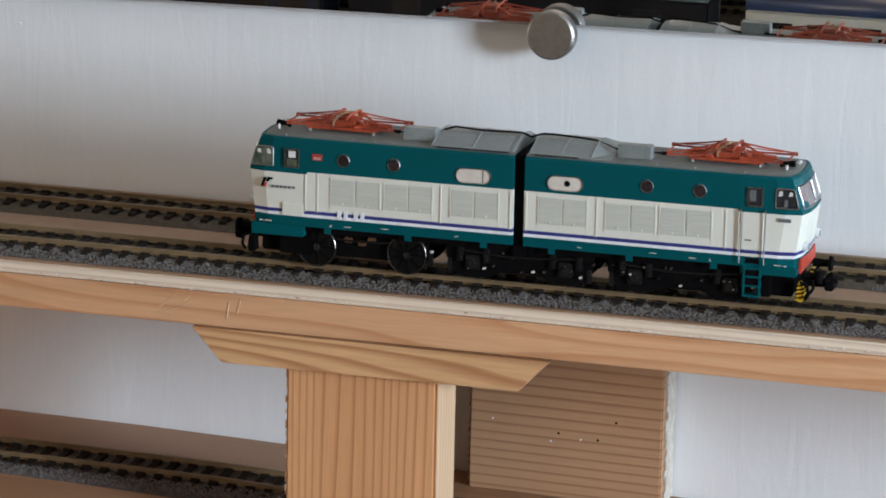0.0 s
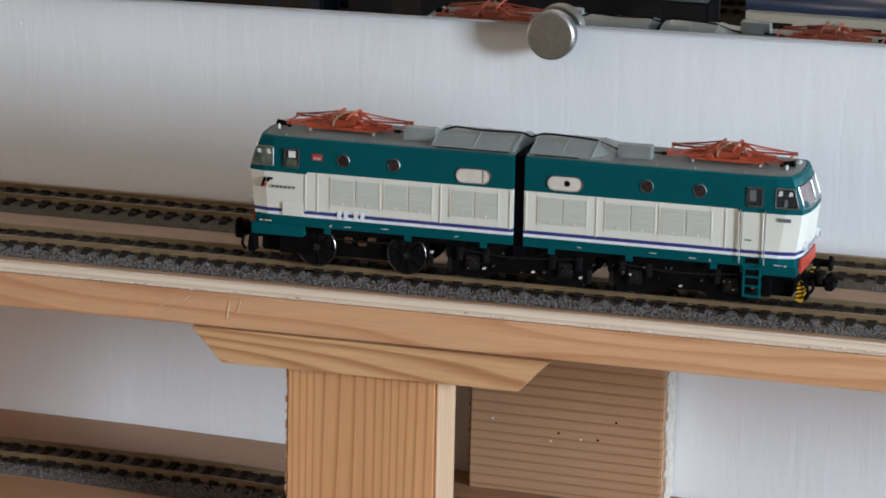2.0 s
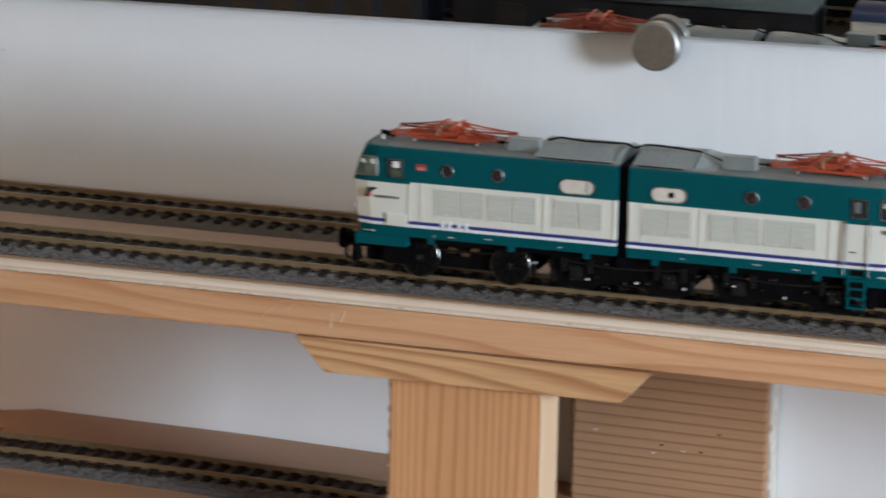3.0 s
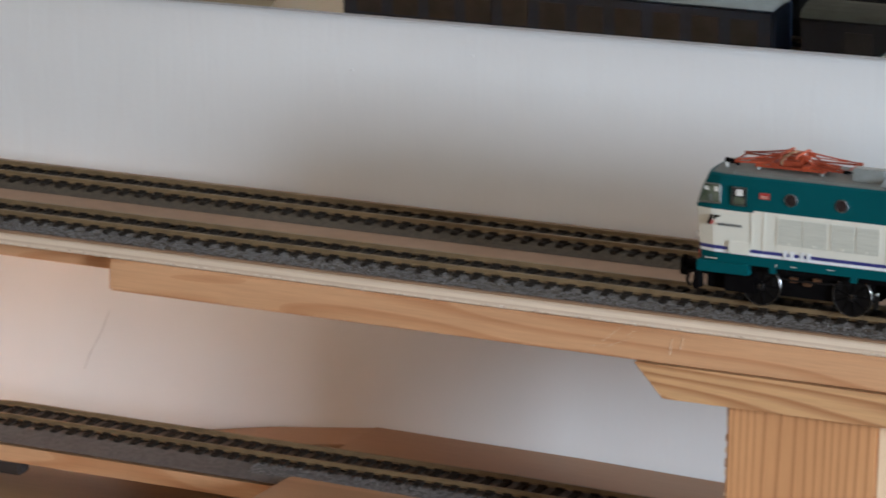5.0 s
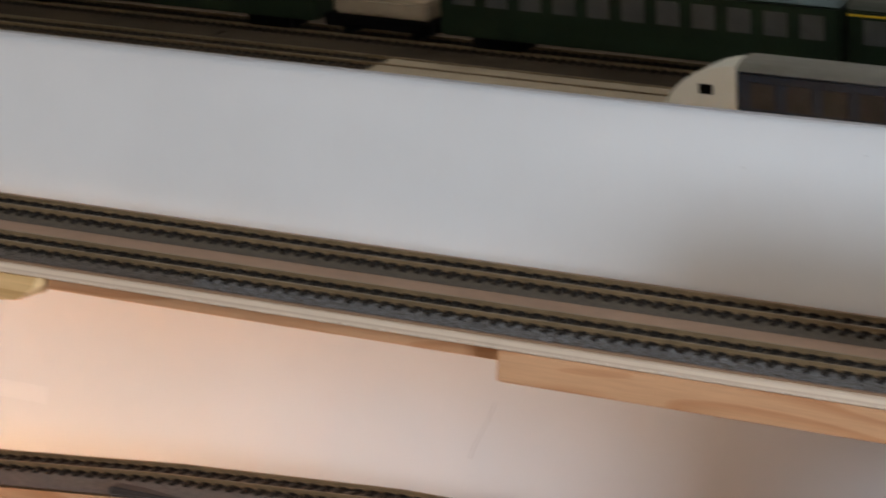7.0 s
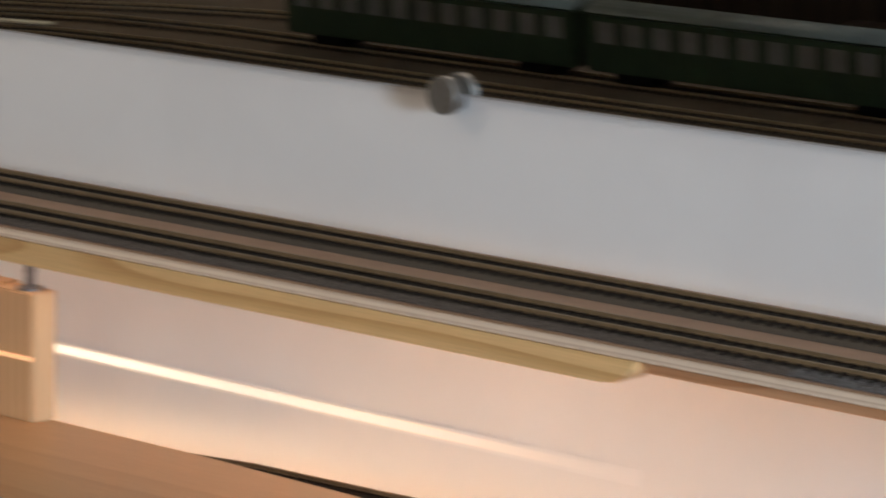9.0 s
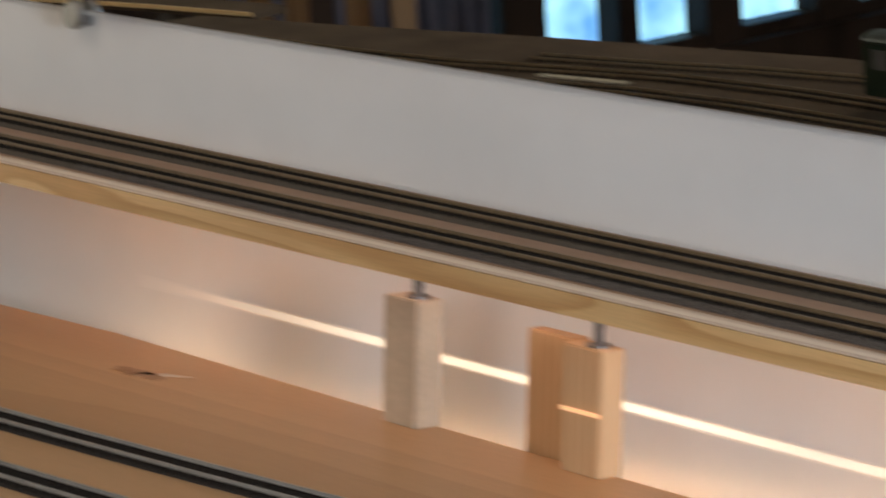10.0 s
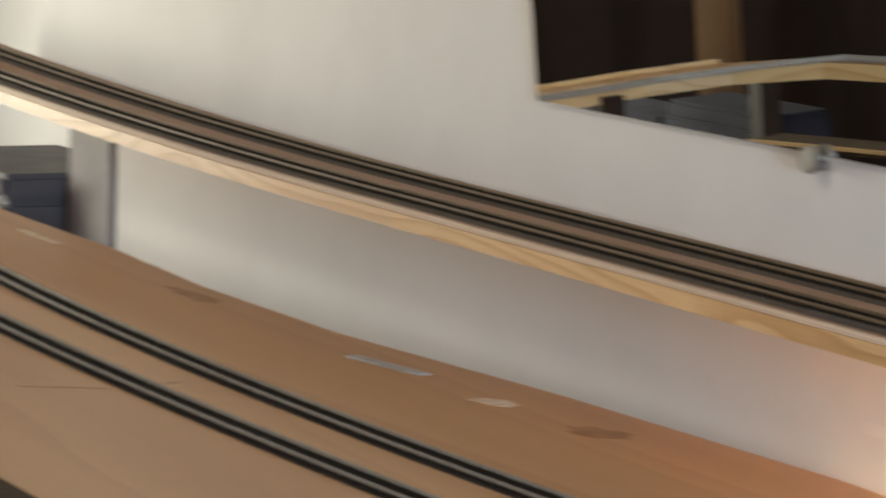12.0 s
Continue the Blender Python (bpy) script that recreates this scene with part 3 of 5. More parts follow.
    for i in range(34):                     # ragged front of the smeared paint
        z, w = 0.0005 + i * 0.00252, rnd.uniform(0.0004, 0.0042)
        part("paint_lump", B(0.0371, 0.0374 + rnd.uniform(0, 0.0006), -0.0030 - w, -0.0028, z, z + rnd.uniform(0.0018, 0.0034), bevel=0.00012), OLDPAINT, q)
    for i in range(26):                     # crumbs of filler along the other edge
        z, w = 0.002 + i * 0.0032 + rnd.uniform(-0.001, 0.001), rnd.uniform(0.0003, 0.0010)
        part("paint_lump", B(-0.0371 - w, -0.0368, -0.0093 + w, 0.0090, z, z + rnd.uniform(0.0008, 0.0024), bevel=w * 0.3), OLDPAINT if i % 3 else FIR, q)
    for i in range(30):                     # torn fibres on the corners of the post
        z, w = 0.272 - 0.0046 * i - rnd.uniform(0, 0.003), rnd.uniform(0.0002, 0.0005)
        part("splinter", B(-0.0275 - w, -0.0272, -0.0102, -0.0086, z - rnd.uniform(0.001, 0.004), z, bevel=0.0001), PINE_S if i % 2 else FIR, p)

    lb = thing("lower_board", 0.95, 0, -0.0932, "brown plywood board at the lower level", "board", kind="structure")
    part("board_body", sweep(bmesh.new(), [(-0.452, 0, 0.0010), (-0.363, 0, 0.0003), (-0.303, 0, -0.0011), (-0.232, 0, -0.0040), (-0.12, 0, -0.0056), (0.70, 0, -0.0070)],
                             [(-0.20, -0.010), (-0.20, 0.0), (WY - 0.001, 0.0), (WY - 0.001, -0.010)]), BROWNBOARD, lb)
    pb = thing("base_board", 0.3, 0, -0.118, "pale plywood board below the ramp", "board", kind="structure")
    part("board_body", B(-0.12, 0.1965, -0.10, 0.096, -0.012, 0.0, bevel=0.0005), PALEBOARD, pb)

    # the left lower board: its back edge leaves a slot along the wall
    ld = thing("lower_left_board", 0, 0, ZL, "brown plywood board with tracks, stains and scrapes", "board", kind="structure")
    back = [(-2.6, 0.030), (-1.73, 0.028), (-1.50, 0.014), (-1.25, 0.017), (-0.96, 0.050), (-0.65, 0.070), (-0.40, 0.066), (-0.09, 0.068), (0.02, 0.064), (0.136, 0.061), (0.180, 0.046)]
    part("board_body", slab(bmesh.new(), back + [(0.215, -0.02), (0.10, -0.30), (-0.40, -0.45), (-2.6, -0.45)], -0.010, 0.0), LOWBOARD, ld)

    # levelling posts between the boards
    for x0, x1, y0, y1, top, mat, lab in ((-0.3690, -0.3402, 0.0510, 0.0690, 0.0700, BEIGEPOST, "beige square batten with a levelling screw on top"),
                                          (-0.2270, -0.1965, 0.0545, 0.0705, 0.0665, WARMPOST, "spruce batten with a levelling screw on top")):
        cx, cy = (x0 + x1) / 2, (y0 + y1) / 2
        s = thing("levelling_post", cx, cy, ZL, lab, "post", "levelling posts")
        part("batten", B(x0 - cx, x1 - cx, y0 - cy, y1 - cy, 0, top, bevel=0.0008), mat, s)
        ox = 0.004
        bm = cyl(bmesh.new(), (ox, 0, top), (ox, 0, 0.1018), 0.0028, 12)
        for i in range(8):
            cyl(bm, (ox, 0, 0.0755 + i * 0.0032), (ox, 0, 0.0767 + i * 0.0032), 0.0033, 12)
        part("screw", bm, ZINC, s, "zinc levelling screw")
        part("washer", cyl(bmesh.new(), (ox, 0, top + 0.0001), (ox, 0, top + 0.0013), 0.0068, 20), ZINC, s)

    bt = thing("slot_batten", -0.2535, 0.0757, ZF, "spruce batten rising from the slot behind the board", "post")
    part("batten", B(-0.0185, 0.0185, -0.0055, 0.0055, 0, -0.047 - ZF, bevel=0.0008), WARMPOST, bt)

    # bright streak painted as emission on the lower wall and across the spruce batten
    e = thing("glow_streak", 0, WY, -0.0905, "thin warm streak of light on the wall, put in as emission", "light strip")
    part("streak_body", B(-0.70, 0.14, -0.00015, -0.00005, -0.0040, 0.0040), GLOW, e)
    part("streak_body", B(-0.2262, -0.1973, -0.0655, -0.0646, 0.0104, 0.0124), POSTGLOW, e)

    # marks on the left board
    def blot(name, x, y, rx, ry, mat, label, cat, turn=0.0, h=0.0004):
        rnd = random.Random(int(abs(x) * 1e4))
        out = []
        for i in range(18):
            a = 2 * math.pi * i / 18
            k = 1 + rnd.uniform(-0.25, 0.25)
            u, v = rx * k * math.cos(a), ry * k * math.sin(a)
            out.append((u * math.cos(turn) - v * math.sin(turn), u * math.sin(turn) + v * math.cos(turn)))
        ob = part(name, slab(bmesh.new(), out, 0.0001, h), mat)
        ob.matrix_basis = pose(x, y, ZL)
        tagged(ob, label, cat)
    blot("glue_stain", -0.546, 0.012, 0.020, 0.008, STAIN, "dark glue stain on the brown board", "stain")
    blot("scrape_mark", -0.535, 0.020, 0.018, 0.003, SCRAPED, "pale scrape across a dark stain", "scrape", 0.6)
    blot("scrape_mark", -0.952, -0.008, 0.018, 0.012, SCRAPED, "pale scraped patch on the brown board", "scrape", 0.3)
    blot("glue_stain", -0.832, 0.004, 0.028, 0.013, STAIN, "dark glue stain on the brown board", "stain", 0.3)
    blot("glue_stain", -1.455, -0.014, 0.050, 0.010, STAIN, "long dark stain on the brown board", "stain")
    blot("scrape_mark", -1.825, -0.008, 0.050, 0.005, SCRAPED, "thin pale scrape on the brown board", "scrape")
    pl = part("steel_plate", B(-0.044, 0.044, -0.0055, 0.0055, 0.0001, 0.0016, bevel=0.0004), BAREPLATE)
    pl.matrix_basis = pose(-1.105, -0.0135, ZL, 0, 0, 10)
    tagged(pl, "small flat steel plate lying on the brown board", "steel plate")
    part("crack", slab(bmesh.new(), [(-1.1015, -0.2925), (-1.0770, -0.2400), (-1.0865, -0.1822), (-1.0845, -0.1822), (-1.0750, -0.2400), (-1.0990, -0.2925)], 0.0001, 0.0003), STAIN, ld, "thin dark crack")
    fo = part("dark_block", B(-0.10, 0.045, -0.004, 0.004, 0.0, 0.009, bevel=0.001), DARKBLOCK)
    fo.matrix_basis = pose(0.336, 0.0390, -0.1075)
    tagged(fo, "dark block below the ramp track", "foam block")


# ---- tracks ----
PITCH = 0.0072


def sleeper_mesh(w=0.0027, half=0.0148, h=0.0017, mat=None):
    bm = bmesh.new()
    box(bm, -w / 2, w / 2, -half, half, 0, h)
    for y in (-0.0103, -0.0062, 0.0062, 0.0103):      # chairs beside the rails
        box(bm, -w * 0.62, w * 0.62, y - 0.0007, y + 0.0007, h, h + 0.0007)
    return plain_mesh("sleeper", bm, mat)


def along(path, step):
    """Points at even steps along a polyline, with the heading."""
    out, carry = [], 0.0
    for p, q in zip(path[:-1], path[1:]):
        p, q = Vector(p), Vector(q)
        d, length = (q - p).normalized(), (q - p).length
        s = carry
        while s < length:
            out.append((p + d * s, math.atan2(d.y, d.x), d))
            s += step
        carry = s - length
    return out


def track(name, path, label, near, bed=None, bedmat=None, group="", railmat=None, tiemat=None):
    """near: stretch in x whose sleepers are pieces of their own."""
    t = thing(name, 0, 0, 0, label, "track", group)
    rail = [(-0.0005, -0.0022), (-0.0010, -0.0022), (-0.0010, -0.0019), (-0.0003, -0.0016), (-0.0003, -0.0007),
            (-0.0006, -0.0005), (-0.0006, 0.0), (0.0006, 0.0), (0.0006, -0.0005), (0.0003, -0.0007), (0.0003, -0.0016), (0.0010, -0.0019), (0.0010, -0.0022)]
    for side in (-0.00855, 0.00855):
        part("rail", sweep(bmesh.new(), path, [(side + s, u) for s, u in rail]), railmat or RAILTOP, t)
    if bed:
        part("roadbed", sweep(bmesh.new(), path, bed), bedmat or BED, t)
    sm = sleeper_mesh(mat=tiemat or SLEEPER)
    vv = [tuple(v.co) for v in sm.vertices]
    ff = [tuple(p.vertices) for p in sm.polygons]
    verts, faces, count = [], [], 0
    for p, a, d in along(path, PITCH):
        m = Matrix.Translation(p + Vector((0, 0, -0.0038))) @ Matrix.Rotation(a, 4, "Z")
        if near[0] < p.x < near[1] and count < 300:
            piece("sleeper", sm, t, m)
            count += 1
        else:
            k = len(verts)
            verts += [tuple(m @ Vector(v)) for v in vv]
            faces += [tuple(i + k for i in f) for f in ff]
    if verts:
        me = bpy.data.meshes.new("sleeper_run")
        me.from_pydata(verts, [], faces)
        me.materials.append(tiemat or SLEEPER)
        ob = new("sleeper_run", me)
        ob.parent = t
        tagged(ob, kind="stuff")
    return t


def gravel(name, mat, spans, per_metre, label, size=0.00036):
    """Loose ballast grains on the shoulders: small faceted stones."""
    rnd = random.Random(5)
    oct_v = [(1, 0, 0), (-1, 0, 0), (0, 1, 0), (0, -1, 0), (0, 0, 1), (0, 0, -1)]
    oct_f = [(0, 2, 4), (2, 1, 4), (1, 3, 4), (3, 0, 4), (2, 0, 5), (1, 2, 5), (3, 1, 5), (0, 3, 5)]
    verts, faces = [], []
    for x0, x1, y0, y1, z0, z1 in spans:
        for _ in range(int((x1 - x0) * per_metre)):
            f = rnd.random()
            c = Vector((rnd.uniform(x0, x1), y0 + (y1 - y0) * f, z0 + (z1 - z0) * f + rnd.uniform(-0.0002, 0.0003)))
            m = Euler((rnd.uniform(0, 6), rnd.uniform(0, 6), rnd.uniform(0, 6))).to_matrix()
            k, s = len(verts), size * rnd.uniform(0.6, 1.3)
            verts += [tuple(c + m @ (Vector(v) * s * rnd.uniform(0.7, 1.2))) for v in oct_v]
            faces += [tuple(i + k for i in f2) for f2 in oct_f]
    me = bpy.data.meshes.new(name)
    me.from_pydata(verts, [], faces)
    me.materials.append(mat)
    return tagged(new(name, me), label, "gravel", kind="stuff")


def grains(name, dark, light):
    """Ballast stones, each of its own tone."""
    m, nt, b = base_mat(name, light, 0.8)
    g = nt.nodes.new("ShaderNodeNewGeometry")
    r = ramp(nt, dark, light, 0.1, 1.0)
    nt.links.new(g.outputs["Random Per Island"], r.inputs["Fac"])
    nt.links.new(r.outputs[0], b.inputs["Base Color"])
    return m


GRAVEL = grains("grey_ballast_grains", (0.115, 0.103, 0.097), (0.222, 0.200, 0.190))
BROWNGRAVEL = grains("brown_ballast_grains", (0.105, 0.078, 0.060), (0.175, 0.135, 0.108))


def tracks():
    bed1 = [(-0.0185, -0.0052), (-0.0140, -0.0030), (0.0140, -0.0030), (0.0185, -0.0052)]
    line = [(-2.58 + i * 0.115, TY1, ZR + rise(-2.58 + i * 0.115)) for i in range(12)] + [(-1.2, TY1, ZR), (1.6, TY1, ZR)]
    track("track", line, "front track with brown rails and dark sleepers on the shelf", (-0.45, 1.3), bed1, BROWNBED, "upper tracks")
    line = [(-2.58 + i * 0.115, TY2, ZR + rise(-2.58 + i * 0.115)) for i in range(12)] + [(-1.2, TY2, ZR), (1.6, TY2, ZR)]
    track("track", line, "back track with brown rails and dark sleepers by the wall", (-0.45, 1.3), bed1, BROWNBED, "upper tracks")
    gravel("ballast_gravel", GRAVEL, [(0.30, 1.3, TY1 - 0.0102, TY1 - 0.0145, 0.0031, 0.0031), (0.30, 1.3, TY1 - 0.0140, TY1 - 0.0190, 0.0032, 0.0010), (0.88, 1.3, TY2 - 0.0102, TY2 - 0.0195, 0.0033, 0.0010),
                                    (0.48, 0.95, 0.0605 - 0.0145, 0.0605 - 0.021, -0.0904, -0.0928)], 15000, "loose grey ballast grains along the tracks")
    gravel("ballast_gravel", BROWNGRAVEL, [(-0.6, 0.30, TY1 - 0.0140, TY1 - 0.0190, 0.0034, 0.0010)], 15000, "loose brown ballast grains along the front track")
    # ramp down behind the left lower board
    zs = [(1.55, -0.0960), (0.83, -0.0948), (0.718, -0.0935), (0.645, -0.0903), (0.58, -0.0895), (0.45, -0.0895), (0.36, -0.0895), (0.25, -0.0960), (0.12, -0.1075), (0.0, -0.1150), (-0.08, -0.1205), (-0.35, -0.137), (-0.60, -0.146)]
    path = [(x, 0.0605 + (0.026 if x < -0.02 else 0.014 if x < 0.1 else 0), z + 0.0017) for x, z in zs][::-1]
    track("ramp_track", path, "single track on a grey roadbed ramping down along the wall", (-0.1, 1.1),
          [(-0.026, -0.0064), (-0.0145, -0.0030), (0.0145, -0.0030), (0.020, -0.0064)], BED)
    rb = thing("ramp_board", 0, 0, 0, "thin wooden ramp board under the track", "board", kind="structure")
    part("board_body", sweep(bmesh.new(), [p for p in path if p[0] < 0.46] + [(0.4975, 0.0605, -0.0878)],
                             [(-0.026, -0.0075), (-0.026, -0.0140), (0.026, -0.0140), (0.026, -0.0075)]), PINE, rb)
    part("wall_strip", sweep(bmesh.new(), [(0.395, 0.104, -0.1085), (0.450, 0.104, -0.0985), (0.4975, 0.104, -0.0925)],
                             [(-0.0135, -0.006), (-0.0135, 0.0), (0.0135, 0.0), (0.0135, -0.006)]), BROWNBOARD, rb, "tan strip between ramp and wall")
    # the two curved tracks on the left board
    for off, s, k, lab in ((-0.145, 0.005, 0.069, "back"), (-0.2168, 0.0044, 0.0568, "front")):
        pts = []
        for i in range(60):
            x = -2.05 + i * 0.0335
            pts.append((x, off + s * (x + 1.05) + k * (x + 1.05) ** 2, -0.1075))
        track("curved_track", pts, lab + " curved track with bare rails on the brown board", (-1.6, -0.1),
              [(-0.0143, -0.0045), (-0.0140, -0.0032), (0.0140, -0.0032), (0.0143, -0.0045)], DARKBED, "lower curved tracks", RAILSHINE)


# ---- locomotive ----


def loco():
    """All sizes in millimetres from the middle of the loco at rail height; the nearer cab looks along +x."""
    e = thing("model_locomotive", 0.7684, TY1, ZR, "teal and ivory articulated electric model locomotive with red pantographs", "model locomotive")

    def mm(bm):
        for v in bm.verts:                  # the roof gear sits low
            if v.co.z > 46.2:
                v.co.z = 46.2 + (v.co.z - 46.2) * 0.86
        bmesh.ops.scale(bm, vec=(K, K, K), verts=bm.verts)
        return bm

    def P(name, bm, mat, parent=e, label="", smooth=False):
        return part(name, mm(bm), mat, parent, label, smooth)

    def plan(sgn, end, w, start=2.0):
        pts = [(start, -w), (76.0, -w), (end - 7.0, -w + 0.5), (end - 1.6, -w + 1.9), (end, -w + 7.5), (end + 0.5, 0.0)]
        pts = pts + [(x, -y) for x, y in pts[-2::-1]]
        pts = [(x * sgn, y) for x, y in pts]
        return pts if sgn > 0 else pts[::-1]

    def band(sgn, levels, start=2.0):
        bm = bmesh.new()
        rings = [[bm.verts.new((x, y, z)) for x, y in plan(sgn, end, w, start)] for z, end, w in levels]
        n = len(rings[0])
        for a, b in zip(rings[:-1], rings[1:]):
            for i in range(n):
                j = (i + 1) % n
                bm.faces.new((a[i], a[j], b[j], b[i]))
        bm.faces.new(rings[0][::-1])
        bm.faces.new(rings[-1])
        return bm

    for sgn in (-1, 1):
        body = P("body_half", band(sgn, [(15.0, 96.4, 17.1), (18.4, 96.6, 17.2)]), GREEN, e, "teal green lower body")
        P("lining", band(sgn, [(18.4, 96.6, 17.25), (19.5, 96.8, 17.25)]), PUREWHITE, body, "white line")
        P("lining", band(sgn, [(19.5, 96.8, 17.26), (20.7, 97.0, 17.26)]), BLUE, body, "dark blue line")
        P("white_band", band(sgn, [(20.7, 97.0, 17.2), (34.3, 98.6, 17.2)]), WHITEP, body, "ivory white sides")
        P("upper_band", band(sgn, [(34.3, 98.6, 17.2), (45.2, 94.9, 17.0), (46.0, 94.1, 16.5)]), GREEN, body, "teal green window band")
        P("cab_band", band(sgn, [(33.5, 98.62, 17.24), (34.4, 98.62, 17.24)], 75.7), GREEN, body, "green cab waistline")
        P("roof", band(sgn, [(45.9, 93.4, 16.0), (46.3, 92.8, 15.2), (46.8, 91.2, 12.5)]), ROOFG, e, "grey roof")
        # cab valance, buffer beam and nose fittings
        P("valance", box(bmesh.new(), *sorted((sgn * 77.0, sgn * 96.0)), -16.9, 16.9, 12.4 if sgn > 0 else 11.0, 15.1, bevel=0.3), GREEN, e)
        P("buffer_beam", box(bmesh.new(), *sorted((sgn * 95.9, sgn * (97.0 if sgn > 0 else 96.7))), -12.8, 12.8, 12.8, 17.9, bevel=0.3), BEAMRED, e, "red buffer beam")
        for y in (-9.9, 9.9):
            bf = bmesh.new()
            cyl(bf, (sgn * 97, y, 11.9), (sgn * 102.4, y, 11.9), 1.5, 14, 1.2)
            P("buffer", bf, BLACK, e)
            P("buffer_head", cyl(bmesh.new(), (sgn * 102.4, y, 11.9), (sgn * 103.5, y, 11.9), 2.7, 18, 2.5), BLACK, e)
            hl = P("headlight", cyl(bmesh.new(), (sgn * 95.5, y, 22.0), (sgn * 98.6, y, 22.0), 1.7, 16), PUREWHITE, e)
            P("lens", cyl(bmesh.new(), (sgn * 98.6, y, 22.0), (sgn * 98.8, y, 22.0), 1.2, 16), CHROME, hl)
        cp = bmesh.new()
        box(cp, *sorted((sgn * 95, sgn * 104)), -1.6, 1.6, 6.2, 8.6, bevel=0.3)
        box(cp, *sorted((sgn * 103.5, sgn * 106.5)), -4.2, 4.2, 5.6, 9.0, bevel=0.4)
        tube(cp, [(sgn * 103, -3, 9), (sgn * 105.5, -3, 11.5), (sgn * 107, 0, 8)], 0.5)
        P("coupler", cp, BLACK, e)
        # rail guards with slanting yellow and black stripes
        for y in (-11.5, 11.5):
            sg = P("rail_guard", prism(bmesh.new(), [(sgn * 95.6, 4.0), (sgn * 97.6, 3.4), (sgn * 98.4, 5.0), (sgn * 97.8, 9.4), (sgn * 96.2, 9.8)], y - 2.3, y + 2.3), YELLOW if sgn > 0 else BLACK, e, "yellow and black striped rail guard" if sgn > 0 else "")
            if sgn > 0:
                for i in range(4):
                    z = 4.3 + i * 1.35
                    P("stripe", prism(bmesh.new(), [(95.5, z + 0.2), (98.5, z + 0.9), (98.5, z + 1.45), (95.5, z + 0.75)], y - 2.45, y + 2.45), BLACK, sg)
        for y in (-14.5, -5.5, 5.5):
            P('brake_hose', tube(bmesh.new(), [(sgn * 97, y, 10.5), (sgn * 99.5, y, 9.5), (sgn * 100.0, y, 6.5), (sgn * 98.8, y, 4.6)], 0.55), BLACK, e)
        # windscreen panes, bent round the corners of the cab
        for f in (-1, 1):
            ws = bmesh.new()
            rows = []
            for z in (35.2, 42.6):
                end = 98.6 - (z - 33.9) * 0.3274
                rows.append([ws.verts.new((sgn * (end + dx), f * y, z)) for y, dx in ((0.7, 0.60), (9.5, 0.14), (13.6, -1.05), (13.4, -1.5), (9.3, -0.3), (0.7, 0.15))])
            for k in range(6):
                m = (k + 1) % 6
                ws.faces.new((rows[0][k], rows[0][m], rows[1][m], rows[1][k]))
            ws.faces.new(rows[0][::-1])
            ws.faces.new(rows[1])
            scr = P("windscreen", ws, PINKGLASS, e, "pale reflecting windscreen")
            loop = []
            for z, ys in ((35.2, ((0.7, 0.60), (9.5, 0.14), (13.6, -1.05))), (42.6, ((13.6, -1.05), (9.5, 0.14), (0.7, 0.60)))):
                end = 98.6 - (z - 33.9) * 0.3274
                loop += [(sgn * (end + dx + 0.05), f * y, z) for y, dx in ys]
            P("window_trim", tube(bmesh.new(), loop + loop[:1], 0.30), CHROME, scr)
        P("horn", cyl(cyl(bmesh.new(), (sgn * 86.5, -3, 48.0), (sgn * 91.5, -3, 48.4), 0.8, 10, 1.3), (sgn * 87, -3, 46.8), (sgn * 87, -3, 48.2), 0.6, 8), BLACK, e)
        P("roof_light", cyl(bmesh.new(), (sgn * 91.0, 5, 46.5), (sgn * 92.0, 5, 47.8), 0.8, 12), INSUL, e)
        P("insulator", cyl(bmesh.new(), (sgn * 89.5, -7, 46.6), (sgn * 89.5, -7, 48.6), 0.5, 10), INSUL, e)
        # grilles, doors, windows, rails on both flanks
        for f in (-1, 1):
            yo = f * 17.2

            def pad(name, x0, x1, z0, z1, t, mat, label="", bevel=0.0, parent=e):
                a, b = sorted((sgn * x0, sgn * x1))
                lo, hi = sorted((yo - f * 0.4, yo + f * t))
                return P(name, box(bmesh.new(), a, b, lo, hi, z0, z1, bevel=bevel), mat, parent, label)
            for x0, x1 in ((7.3, 23.7), (30.7, 47.4), (49.4, 66.6)):
                xm = (x0 + x1) / 2
                for a, b in ((x0, xm - 0.25), (xm + 0.25, x1)):
                    gr = pad("grille", a, b, 23.4, 32.6, 0.22, GRILLE, "pale grey ventilation grille", 0.12)
                    pad("grille_latch", (a + b) / 2 - 0.25, (a + b) / 2 + 0.25, 23.8, 24.5, 0.45, WHITEP, parent=gr)
                pad("grille_frame", x0 - 0.50, x0 - 0.1, 23.0, 33.0, 0.26, WHITEP)
                pad("grille_frame", x1 + 0.1, x1 + 0.50, 23.0, 33.0, 0.26, WHITEP)
            for x in (2.6, 27.2, 71.5, 75.9):
                pad("body_rib", x, x + 0.4, 20.4, 33.6, 0.25, WHITEP)
            door = sgn * f < 0
            if door:
                dr = pad("cab_door", 77.2, 84.4, 18.5, 33.4, 0.18, WHITEP, "ivory cab door", 0.1)
                pad("door_stripe", 77.3, 84.3, 19.5, 20.7, 0.24, BLUE, parent=dr)
                pad("door_lock", 78.2, 80.6, 23.8, 24.3, 0.30, GREYMARK, parent=dr)
            dw = pad("door_window", 78.8, 83.6, 35.8, 41.8, 0.12, CABDARK, "small cab door window", 0.1)
            if sgn < 0:                     # pale and green seats behind the glass
                pad("cab_fitting", 79.3, 83.0, 36.0, 38.6, 0.16, CABGREEN, parent=dw)
                pad("cab_fitting", 79.8, 82.4, 39.0, 41.3, 0.16, INSUL, parent=dw)
            else:
                pad("cab_fitting", 79.4, 81.6, 37.4, 41.2, 0.16, GREYMARK, parent=dw)
